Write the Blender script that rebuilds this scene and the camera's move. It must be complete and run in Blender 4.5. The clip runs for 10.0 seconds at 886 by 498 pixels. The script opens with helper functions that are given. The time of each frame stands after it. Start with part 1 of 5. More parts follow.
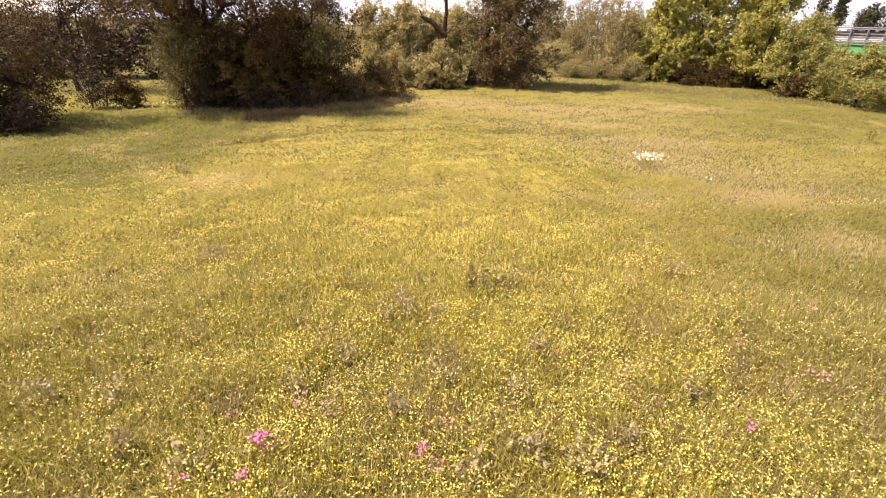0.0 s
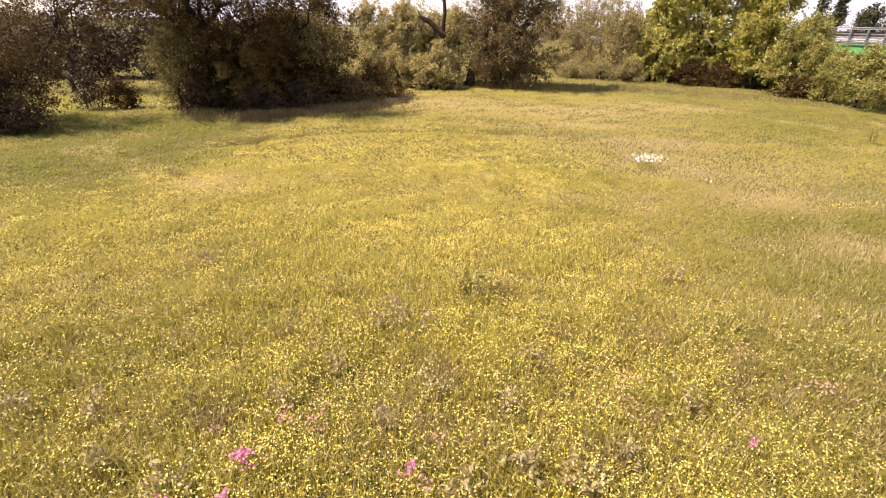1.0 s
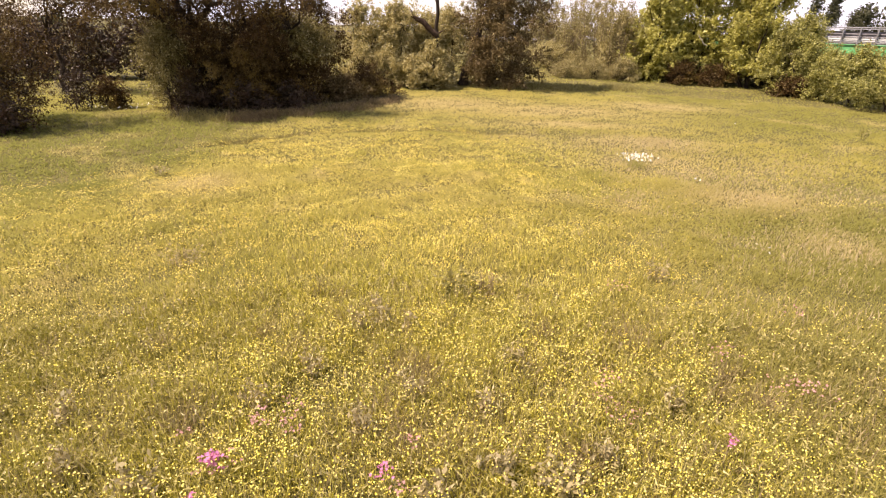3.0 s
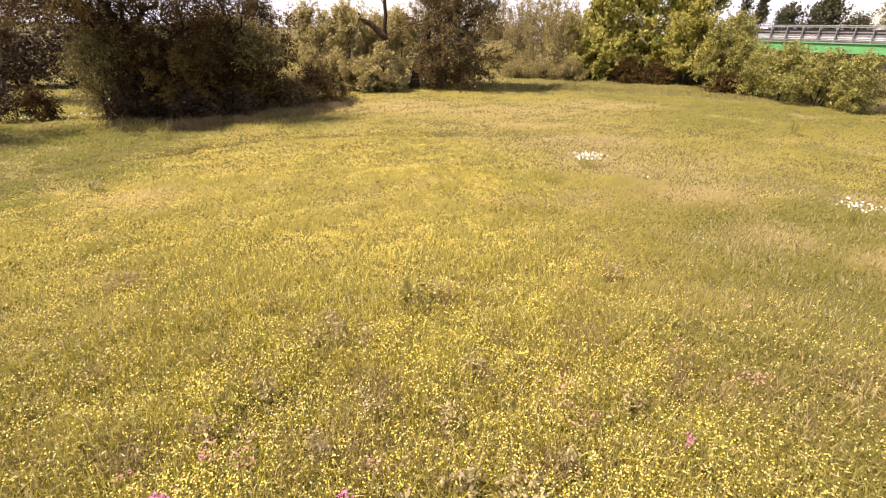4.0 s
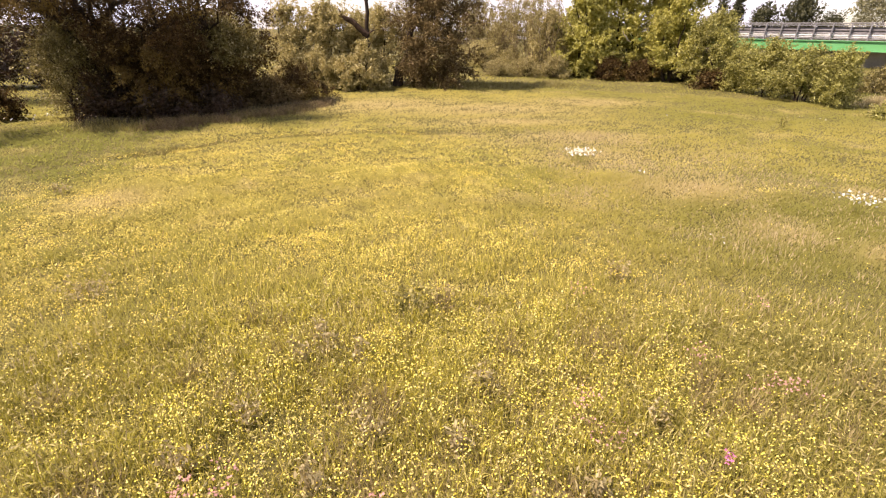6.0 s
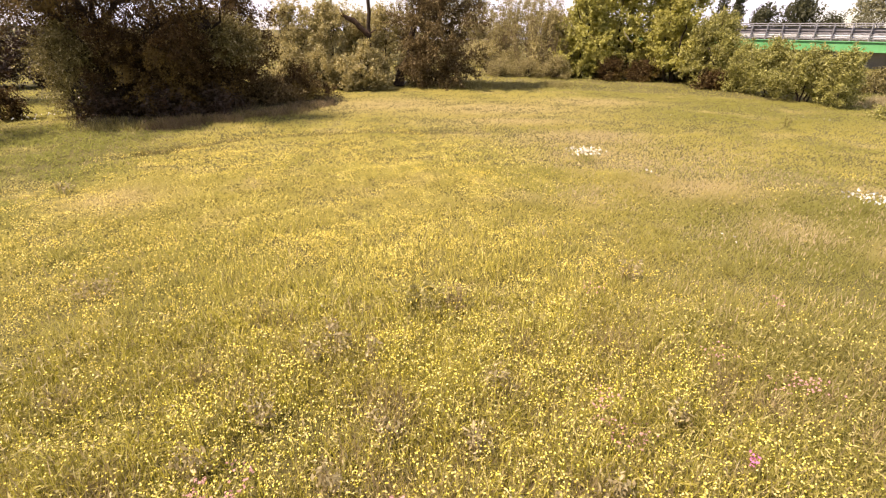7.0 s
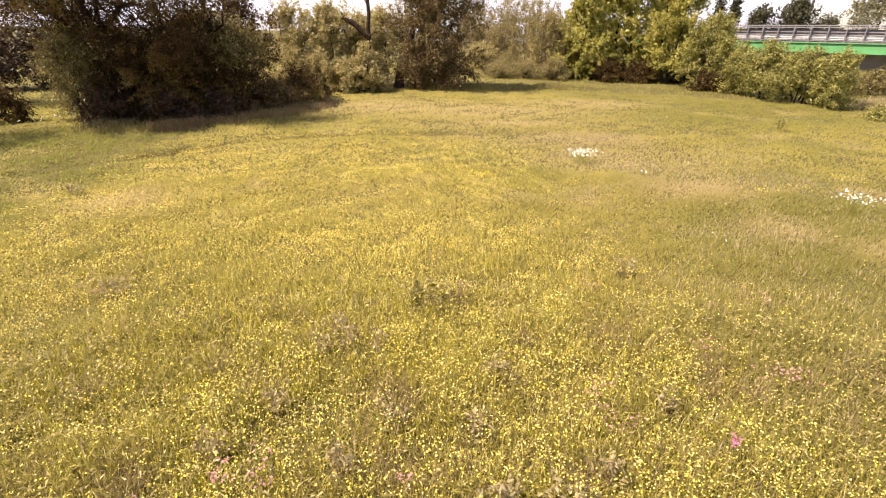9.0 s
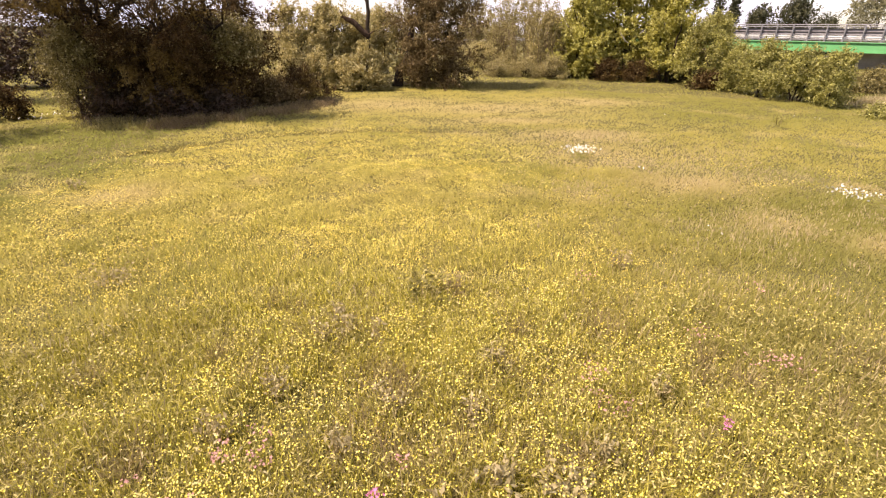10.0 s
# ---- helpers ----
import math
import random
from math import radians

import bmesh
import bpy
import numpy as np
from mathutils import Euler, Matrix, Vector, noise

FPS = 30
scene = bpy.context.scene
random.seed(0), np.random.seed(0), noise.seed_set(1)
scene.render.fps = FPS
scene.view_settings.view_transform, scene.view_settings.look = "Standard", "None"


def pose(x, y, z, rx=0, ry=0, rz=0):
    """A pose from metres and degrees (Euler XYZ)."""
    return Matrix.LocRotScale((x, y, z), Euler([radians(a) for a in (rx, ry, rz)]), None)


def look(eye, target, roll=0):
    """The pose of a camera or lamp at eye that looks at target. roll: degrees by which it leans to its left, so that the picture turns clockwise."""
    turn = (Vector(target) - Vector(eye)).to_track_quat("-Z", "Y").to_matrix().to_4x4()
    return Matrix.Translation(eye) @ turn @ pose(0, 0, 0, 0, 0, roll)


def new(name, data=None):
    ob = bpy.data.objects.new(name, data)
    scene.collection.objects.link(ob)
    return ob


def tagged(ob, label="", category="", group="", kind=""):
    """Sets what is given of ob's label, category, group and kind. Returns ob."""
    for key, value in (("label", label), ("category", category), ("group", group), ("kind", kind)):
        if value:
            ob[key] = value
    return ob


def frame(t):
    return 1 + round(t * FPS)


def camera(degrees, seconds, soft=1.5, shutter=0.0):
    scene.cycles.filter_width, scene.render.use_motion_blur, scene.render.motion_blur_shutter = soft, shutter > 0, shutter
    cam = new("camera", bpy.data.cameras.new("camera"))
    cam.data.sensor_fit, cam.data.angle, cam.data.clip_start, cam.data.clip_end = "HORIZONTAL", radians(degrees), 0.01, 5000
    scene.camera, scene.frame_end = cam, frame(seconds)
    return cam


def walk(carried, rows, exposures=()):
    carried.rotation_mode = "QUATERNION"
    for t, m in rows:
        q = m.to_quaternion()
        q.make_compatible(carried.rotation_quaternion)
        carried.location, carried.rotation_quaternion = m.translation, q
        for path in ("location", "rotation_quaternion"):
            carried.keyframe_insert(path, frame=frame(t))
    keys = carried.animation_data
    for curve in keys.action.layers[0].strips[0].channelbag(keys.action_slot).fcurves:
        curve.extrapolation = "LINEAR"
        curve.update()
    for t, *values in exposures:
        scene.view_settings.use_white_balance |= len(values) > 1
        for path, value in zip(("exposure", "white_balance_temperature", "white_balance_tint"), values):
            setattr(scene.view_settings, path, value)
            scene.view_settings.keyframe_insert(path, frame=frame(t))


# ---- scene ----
cam = camera(83.3, 10.0, soft=1.2)
PATH = [
    (0, (-0.067, 0.167, 3.42), (-0.074, 1.991, 2.6), 1.7),
    (0.5, (-0.055, 0.265, 3.439), (-0.061, 2.089, 2.618), 1.8),
    (1, (0.009, 0.345, 3.429), (0.003, 2.169, 2.609), 1.7),
    (1.5, (0.046, 0.395, 3.387), (0.041, 2.219, 2.567), 1.8),
    (2, (0.104, 0.404, 3.376), (0.099, 2.229, 2.558), 1.7),
    (3.5, (0.234, 0.394, 3.418), (0.263, 2.219, 2.601), 1.6),
    (4, (0.257, 0.542, 3.448), (0.424, 2.362, 2.636), 1.1),
    (4.5, (0.252, 0.697, 3.433), (0.469, 2.512, 2.622), 1.0),
    (5, (0.199, 0.818, 3.353), (0.427, 2.633, 2.544), 0.9),
    (5.5, (0.171, 0.935, 3.284), (0.401, 2.751, 2.476), 0.9),
    (7, (-0.015, 1.105, 3.176), (0.22, 2.922, 2.372), 1.0),
    (7.5, (-0.081, 1.061, 3.199), (0.155, 2.877, 2.396), 1.0),
    (8, (-0.094, 1.003, 3.239), (0.145, 2.819, 2.437), 1.1),
    (8.5, (-0.09, 0.91, 3.256), (0.15, 2.727, 2.454), 1.0),
    (9, (-0.093, 0.837, 3.264), (0.148, 2.654, 2.462), 1.0),
    (9.5, (-0.105, 0.77, 3.23), (0.136, 2.587, 2.428), 1.0),
    (10, (-0.081, 0.727, 3.186), (0.161, 2.543, 2.385), 1.0),
]
walk(cam, [(t, look(eye, target, roll)) for t, eye, target, roll in PATH], [(0.0, 1.0, 7600, 24)])


# ---- world, sun, exposure ----
SUN_AZ, SUN_EL = radians(-94), radians(55)
world = bpy.data.worlds.new("sky")
scene.world = world
world.use_nodes = True
wn, wl = world.node_tree.nodes, world.node_tree.links
wn.clear()
w_out, w_bg, w_sky = wn.new("ShaderNodeOutputWorld"), wn.new("ShaderNodeBackground"), wn.new("ShaderNodeTexSky")
w_sky.sky_type, w_sky.sun_disc = "NISHITA", False
w_sky.sun_elevation, w_sky.sun_rotation = SUN_EL, SUN_AZ
w_sky.air_density, w_sky.dust_density, w_sky.ozone_density = 1.0, 0.7, 1.0
w_co, w_map, w_noise, w_ramp, w_mix = (wn.new("ShaderNodeTexCoord"), wn.new("ShaderNodeMapping"), wn.new("ShaderNodeTexNoise"),
                                       wn.new("ShaderNodeValToRGB"), wn.new("ShaderNodeMixRGB"))
w_map.inputs["Scale"].default_value = (1.6, 1.6, 5.0)
w_noise.inputs["Scale"].default_value, w_noise.inputs["Detail"].default_value = 2.2, 6.0
w_ramp.color_ramp.elements[0].position, w_ramp.color_ramp.elements[1].position = 0.33, 0.58
w_mix.inputs["Color2"].default_value = (6.1, 6.6, 8.1, 1)
wl.new(w_co.outputs["Generated"], w_map.inputs["Vector"])
wl.new(w_map.outputs["Vector"], w_noise.inputs["Vector"])
wl.new(w_noise.outputs["Fac"], w_ramp.inputs["Fac"])
wl.new(w_ramp.outputs["Color"], w_mix.inputs["Fac"])
wl.new(w_sky.outputs["Color"], w_mix.inputs["Color1"])
wl.new(w_mix.outputs["Color"], w_bg.inputs["Color"])
w_bg.inputs["Strength"].default_value = 0.10
wl.new(w_bg.outputs["Background"], w_out.inputs["Surface"])

sun = new("sun", bpy.data.lights.new("sun", "SUN"))
sun.data.energy, sun.data.angle, sun.data.color = 4.7, radians(0.53), (1.0, 0.93, 0.82)
sun_way = Vector((math.sin(SUN_AZ) * math.cos(SUN_EL), math.cos(SUN_AZ) * math.cos(SUN_EL), math.sin(SUN_EL)))
sun.matrix_world = look(sun_way * 80, (0, 0, 0))


# ---- materials ----
def ramp_of(nodes, stops):
    r = nodes.new("ShaderNodeValToRGB")
    while len(r.color_ramp.elements) < len(stops):
        r.color_ramp.elements.new(0.5)
    for e, (p, c) in zip(r.color_ramp.elements, stops):
        e.position, e.color = p, (*c, 1)
    return r


def start_material(name):
    m = bpy.data.materials.new(name)
    m.use_nodes = True
    n, l = m.node_tree.nodes, m.node_tree.links
    return m, n, l, n["Principled BSDF"], n["Material Output"]


def noise_of(n, l, scale, detail=4.0, kind="Object", rough=0.6):
    co, tex = n.new("ShaderNodeTexCoord"), n.new("ShaderNodeTexNoise")
    tex.inputs["Scale"].default_value, tex.inputs["Detail"].default_value, tex.inputs["Roughness"].default_value = scale, detail, rough
    l.new(co.outputs[kind], tex.inputs["Vector"])
    return tex


def blade_material(name, stops, patch, patch_scale=0.5, amount=0.5, through_light=0.35, rough=0.55, upright=0.0, spec=0.35, zones=(), span=(0.38, 0.66), kinds=()):
    """Leaves, blades and petals: each piece has a tone of its own, patches change over metres, some light passes through."""
    m, n, l, p, out = start_material(name)
    geo = n.new("ShaderNodeNewGeometry")
    own = ramp_of(n, stops)
    l.new(geo.outputs["Random Per Island"], own.inputs["Fac"])
    tex = noise_of(n, l, patch_scale, 5.0)
    spread = n.new("ShaderNodeMapRange")
    spread.inputs["From Min"].default_value, spread.inputs["From Max"].default_value = span
    spread.inputs["To Max"].default_value = amount
    l.new(tex.outputs["Fac"], spread.inputs["Value"])
    mix = n.new("ShaderNodeMixRGB")
    mix.inputs["Color2"].default_value = (*patch, 1)
    l.new(spread.outputs["Result"], mix.inputs["Fac"])
    l.new(own.outputs["Color"], mix.inputs["Color1"])
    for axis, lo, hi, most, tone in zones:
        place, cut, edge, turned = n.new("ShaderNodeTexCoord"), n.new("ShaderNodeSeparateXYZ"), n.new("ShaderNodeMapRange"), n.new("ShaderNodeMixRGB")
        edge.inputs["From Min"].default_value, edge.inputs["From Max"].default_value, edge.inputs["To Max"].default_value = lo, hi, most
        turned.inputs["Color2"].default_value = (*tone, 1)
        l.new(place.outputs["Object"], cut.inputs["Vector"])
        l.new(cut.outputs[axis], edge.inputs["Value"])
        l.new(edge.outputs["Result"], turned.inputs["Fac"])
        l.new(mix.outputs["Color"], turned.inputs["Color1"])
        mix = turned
    for share, tone, darker in kinds:
        # another species of grass, as thick as the named share on the mesh says
        much, own_tone, blend = n.new("ShaderNodeAttribute"), ramp_of(n, [(0.0, darker), (1.0, tone)]), n.new("ShaderNodeMixRGB")
        much.attribute_name = share
        l.new(geo.outputs["Random Per Island"], own_tone.inputs["Fac"])
        l.new(much.outputs["Fac"], blend.inputs["Fac"])
        l.new(mix.outputs["Color"], blend.inputs["Color1"])
        l.new(own_tone.outputs["Color"], blend.inputs["Color2"])
        mix = blend
    l.new(mix.outputs["Color"], p.inputs["Base Color"])
    p.inputs["Roughness"].default_value = rough
    p.inputs["Specular IOR Level"].default_value = spec
    lifted = None
    if upright:
        lifted, put_up = n.new("ShaderNodeVectorMath"), n.new("ShaderNodeMix")
        put_up.data_type = "VECTOR"
        put_up.inputs[0].default_value = upright
        put_up.inputs[5].default_value = (0, 0, 1)
        l.new(geo.outputs["Normal"], put_up.inputs[4])
        lifted.operation = "NORMALIZE"
        l.new(put_up.outputs[1], lifted.inputs[0])
        l.new(lifted.outputs["Vector"], p.inputs["Normal"])
    if through_light:
        t, s = n.new("ShaderNodeBsdfTranslucent"), n.new("ShaderNodeMixShader")
        s.inputs["Fac"].default_value = through_light
        l.new(mix.outputs["Color"], t.inputs["Color"])
        l.new(p.outputs["BSDF"], s.inputs[1])
        l.new(t.outputs["BSDF"], s.inputs[2])
        l.new(s.outputs["Shader"], out.inputs["Surface"])
    return m


def surface_material(name, stops, scale=3.0, rough=0.8, metal=0.0, bump=0.3, bump_scale=40.0, spec=0.4):
    m, n, l, p, out = start_material(name)
    big, fine = noise_of(n, l, scale, 6.0), noise_of(n, l, bump_scale, 5.0)
    add = n.new("ShaderNodeMath")
    add.operation = "MULTIPLY_ADD"
    add.inputs[1].default_value = 0.35
    l.new(fine.outputs["Fac"], add.inputs[0])
    sub = n.new("ShaderNodeMath")
    sub.operation = "MULTIPLY_ADD"
    sub.inputs[1].default_value, sub.inputs[2].default_value = 1.0, -0.175
    l.new(big.outputs["Fac"], sub.inputs[0])
    l.new(sub.outputs["Value"], add.inputs[2])
    r = ramp_of(n, stops)
    l.new(add.outputs["Value"], r.inputs["Fac"])
    l.new(r.outputs["Color"], p.inputs["Base Color"])
    p.inputs["Roughness"].default_value, p.inputs["Metallic"].default_value = rough, metal
    p.inputs["Specular IOR Level"].default_value = spec
    b = n.new("ShaderNodeBump")
    b.inputs["Strength"].default_value, b.inputs["Distance"].default_value = bump, 0.02
    l.new(fine.outputs["Fac"], b.inputs["Height"])
    l.new(b.outputs["Normal"], p.inputs["Normal"])
    return m


M_GROUND = surface_material("meadow_ground", [(0.30, (0.066, 0.059, 0.021)), (0.48, (0.096, 0.085, 0.030)), (0.62, (0.126, 0.110, 0.041)), (0.75, (0.175, 0.15, 0.06))], 0.35, 0.9, 0, 0.9, 9.0, 0.1)
# Side zones: duller green grass, darkened further for lens fall-off at the edges.
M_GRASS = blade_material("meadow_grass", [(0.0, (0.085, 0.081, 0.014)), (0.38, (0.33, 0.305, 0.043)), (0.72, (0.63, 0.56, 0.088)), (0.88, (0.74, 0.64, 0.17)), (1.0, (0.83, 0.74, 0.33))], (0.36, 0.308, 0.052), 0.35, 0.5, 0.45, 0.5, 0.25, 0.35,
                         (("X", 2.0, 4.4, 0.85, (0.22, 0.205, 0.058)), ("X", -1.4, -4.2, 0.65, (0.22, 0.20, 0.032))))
M_FIELD = blade_material("field_grass", [(0.0, (0.328, 0.296, 0.071)), (0.5, (0.353, 0.317, 0.083)), (1.0, (0.382, 0.342, 0.10))], (0.377, 0.324, 0.11), 0.16, 0.7, 0.5, 0.7, 0.94, 0.1,
                         kinds=(("lush", (0.21, 0.213, 0.057), (0.17, 0.176, 0.044)), ("ripe", (0.49, 0.40, 0.20), (0.43, 0.35, 0.165))))
M_HERB = blade_material("meadow_herbs", [(0.0, (0.07, 0.058, 0.014)), (0.3, (0.17, 0.142, 0.036)), (0.7, (0.36, 0.31, 0.085)), (1.0, (0.66, 0.57, 0.24))], (0.30, 0.25, 0.07), 1.2, 0.4, 0.35, 0.45, 0.2)
# Coarse grass whose near-black tone also carries the shade before the willows.
M_SHADERANK = blade_material("rank_grass", [(0.0, (0.030, 0.024, 0.012)), (0.7, (0.070, 0.056, 0.022)), (1.0, (0.24, 0.20, 0.08))], (0.05, 0.038, 0.018), 1.2, 0.6, 0.3, 0.6, 0.3)
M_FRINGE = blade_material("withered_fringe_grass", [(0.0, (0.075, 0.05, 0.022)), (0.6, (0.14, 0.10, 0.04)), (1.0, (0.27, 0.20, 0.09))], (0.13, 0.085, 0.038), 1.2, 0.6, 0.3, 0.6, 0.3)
M_SEED = blade_material("seed_heads", [(0.0, (0.26, 0.21, 0.08)), (0.5, (0.32, 0.26, 0.11)), (1.0, (0.38, 0.31, 0.15))], (0.38, 0.27, 0.15), 0.4, 0.5, 0.35, 0.6, 0.4)
M_SORREL = blade_material("sorrel", [(0.0, (0.36, 0.28, 0.14)), (0.5, (0.42, 0.34, 0.175)), (1.0, (0.46, 0.385, 0.205))], (0.42, 0.31, 0.18), 1.0, 0.5, 0.4, 0.6, 0.5)
M_YELLOW = blade_material("buttercup_petals", [(0.0, (0.70, 0.56, 0.08)), (0.5, (0.80, 0.68, 0.13)), (1.0, (0.86, 0.785, 0.30))], (0.80, 0.62, 0.05), 0.5, 0.4, 0.25, 0.3)
M_GOLD = blade_material("golden_petals", [(0.0, (0.66, 0.515, 0.07)), (0.5, (0.77, 0.64, 0.13)), (1.0, (0.82, 0.725, 0.26))], (0.80, 0.55, 0.04), 0.45, 0.45, 0.25, 0.4)
M_WHITE = blade_material("daisy_petals", [(0.0, (0.74, 0.73, 0.68)), (1.0, (0.85, 0.85, 0.82))], (0.8, 0.8, 0.78), 2.0, 0.3, 0.2)
M_EYE = blade_material("daisy_eye", [(0.0, (0.75, 0.48, 0.02)), (1.0, (0.82, 0.58, 0.04))], (0.8, 0.5, 0.02), 2.0, 0.3, 0.0)
M_PINK = blade_material("pink_petals", [(0.0, (0.50, 0.11, 0.25)), (0.5, (0.62, 0.18, 0.36)), (1.0, (0.70, 0.38, 0.50))], (0.56, 0.16, 0.34), 3.0, 0.4, 0.3)
M_DULLPINK = blade_material("faded_pink_petals", [(0.0, (0.40, 0.20, 0.17)), (0.5, (0.50, 0.27, 0.24)), (1.0, (0.58, 0.38, 0.30))], (0.48, 0.22, 0.24), 3.0, 0.4, 0.3)
M_WEED = blade_material("weed_leaves", [(0.0, (0.17, 0.155, 0.04)), (0.5, (0.27, 0.24, 0.07)), (1.0, (0.44, 0.38, 0.15))], (0.24, 0.20, 0.075), 2.0, 0.5, 0.3)
M_DRY = blade_material("dry_stalks", [(0.0, (0.18, 0.13, 0.07)), (0.6, (0.30, 0.23, 0.11)), (1.0, (0.54, 0.45, 0.22))], (0.29, 0.22, 0.11), 2.0, 0.5, 0.3)
M_STEM = blade_material("green_stems", [(0.0, (0.26, 0.25, 0.06)), (1.0, (0.36, 0.33, 0.09))], (0.30, 0.28, 0.07), 2.0, 0.4, 0.2)
# Brown-black stands for shaded foliage; paler patches and specks for sunlit leaves.
M_SHADEDLEAF = blade_material("willow_leaves_shaded", [(0.0, (0.032, 0.017, 0.006)), (0.5, (0.062, 0.035, 0.012)), (0.95, (0.105, 0.069, 0.023)), (1.0, (0.34, 0.27, 0.13))], (0.19, 0.132, 0.037), 0.48, 0.75, 0.28, 0.6, 0.0, 0.12, (), (0.50, 0.60))
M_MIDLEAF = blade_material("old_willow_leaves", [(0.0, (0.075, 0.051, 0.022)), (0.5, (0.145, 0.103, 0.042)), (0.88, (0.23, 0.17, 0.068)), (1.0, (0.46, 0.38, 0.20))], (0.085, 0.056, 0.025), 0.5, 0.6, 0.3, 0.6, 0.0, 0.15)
# Pale willow leaves, raised further so the bushes look sunlit.
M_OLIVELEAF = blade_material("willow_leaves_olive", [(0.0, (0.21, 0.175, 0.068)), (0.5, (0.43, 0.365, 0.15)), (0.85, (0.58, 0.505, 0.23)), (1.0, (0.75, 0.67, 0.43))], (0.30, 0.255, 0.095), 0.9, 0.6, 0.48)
M_LIMELEAF = blade_material("maple_leaves_bright", [(0.0, (0.25, 0.245, 0.054)), (0.5, (0.48, 0.455, 0.11)), (0.82, (0.61, 0.575, 0.16)), (1.0, (0.73, 0.69, 0.32))], (0.27, 0.245, 0.066), 0.9, 0.5, 0.5)
# The dark patch tone stands for the shaded inside of the bushes.
M_HEDGELEAF = blade_material("hedge_maple_leaves", [(0.0, (0.13, 0.13, 0.032)), (0.5, (0.335, 0.325, 0.083)), (0.82, (0.50, 0.475, 0.135)), (1.0, (0.67, 0.64, 0.29))], (0.13, 0.115, 0.034), 1.1, 0.65, 0.45)
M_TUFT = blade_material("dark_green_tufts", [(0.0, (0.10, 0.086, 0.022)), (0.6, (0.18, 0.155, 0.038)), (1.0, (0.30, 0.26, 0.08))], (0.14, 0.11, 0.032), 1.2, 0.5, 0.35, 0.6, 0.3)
M_BROWNLEAF = blade_material("young_brown_leaves", [(0.0, (0.17, 0.138, 0.058)), (0.5, (0.28, 0.232, 0.095)), (1.0, (0.44, 0.372, 0.175))], (0.26, 0.232, 0.078), 0.7, 0.5, 0.4)
M_GREYLEAF = blade_material("grey_willow_leaves", [(0.0, (0.15, 0.145, 0.075)), (0.5, (0.23, 0.22, 0.12)), (1.0, (0.34, 0.32, 0.19))], (0.19, 0.18, 0.09), 0.4, 0.5, 0.35)
# Near-black tone paints foliage in deep shade; the palest stop is sun glints.
M_SHADOWLEAF = blade_material("shadow_leaves", [(0.0, (0.018, 0.009, 0.003)), (0.6, (0.036, 0.020, 0.007)), (0.97, (0.060, 0.038, 0.014)), (1.0, (0.30, 0.25, 0.13))], (0.042, 0.017, 0.008), 0.8, 0.6, 0.2, 0.4)
M_PALEDOCK = blade_material("withered_dock_leaves", [(0.0, (0.25, 0.20, 0.10)), (0.5, (0.37, 0.305, 0.155)), (1.0, (0.58, 0.50, 0.28))], (0.32, 0.265, 0.125), 3.0, 0.5, 0.35)
# Olive leaves; the near-white stop paints sparkle on the willows' sunlit fringe.
M_SALLOWLEAF = blade_material("sallow_leaves", [(0.0, (0.09, 0.073, 0.024)), (0.5, (0.20, 0.166, 0.052)), (0.86, (0.33, 0.28, 0.095)), (1.0, (0.64, 0.57, 0.32))], (0.10, 0.08, 0.026), 0.8, 0.6, 0.45)
M_PINELEAF = blade_material("far_dark_leaves", [(0.0, (0.040, 0.044, 0.020)), (0.6, (0.072, 0.076, 0.032)), (1.0, (0.13, 0.125, 0.055))], (0.055, 0.058, 0.028), 0.3, 0.5, 0.25)
M_BARK = surface_material("bark", [(0.3, (0.018, 0.012, 0.008)), (0.5, (0.034, 0.024, 0.016)), (0.7, (0.065, 0.048, 0.033))], 4.0, 0.9, 0, 0.9, 22.0, 0.15)
M_PALEBARK = surface_material("pale_bark", [(0.3, (0.38, 0.33, 0.26)), (0.5, (0.48, 0.43, 0.35)), (0.7, (0.58, 0.53, 0.45))], 4.0, 0.8, 0, 0.4, 22.0, 0.2)
M_TWIG = surface_material("young_bark", [(0.3, (0.11, 0.078, 0.048)), (0.5, (0.17, 0.125, 0.08)), (0.7, (0.26, 0.20, 0.13))], 4.0, 0.85, 0, 0.5, 22.0, 0.15)
M_DEADWOOD = surface_material("dead_wood", [(0.3, (0.028, 0.017, 0.010)), (0.5, (0.058, 0.036, 0.022)), (0.7, (0.13, 0.085, 0.058))], 5.0, 0.85, 0, 0.8, 26.0, 0.15)
M_GREENPAINT = surface_material("green_paint", [(0.3, (0.080, 0.28, 0.105)), (0.5, (0.095, 0.34, 0.130)), (0.72, (0.13, 0.38, 0.17))], 1.2, 0.5, 0, 0.08, 30.0)
M_STEEL = surface_material("galvanised_steel", [(0.3, (0.17, 0.17, 0.18)), (0.5, (0.22, 0.22, 0.23)), (0.7, (0.30, 0.30, 0.31))], 2.5, 0.55, 0.1, 0.1, 30.0)
M_DARKSTEEL = surface_material("dark_steel", [(0.3, (0.13, 0.125, 0.135)), (0.5, (0.17, 0.165, 0.175)), (0.7, (0.22, 0.21, 0.22))], 2.5, 0.6, 0.0, 0.1, 30.0)
# Steel paled to carry the sunlit band along the bridge.
M_LITSTEEL = surface_material("lit_steel", [(0.3, (0.55, 0.55, 0.55)), (0.5, (0.66, 0.66, 0.66)), (0.7, (0.74, 0.74, 0.74))], 2.0, 0.45, 0.2, 0.1, 30.0)
M_CONCRETE = surface_material("concrete", [(0.3, (0.24, 0.22, 0.19)), (0.5, (0.34, 0.32, 0.28)), (0.7, (0.44, 0.42, 0.37))], 1.2, 0.9, 0, 0.4, 18.0, 0.2)
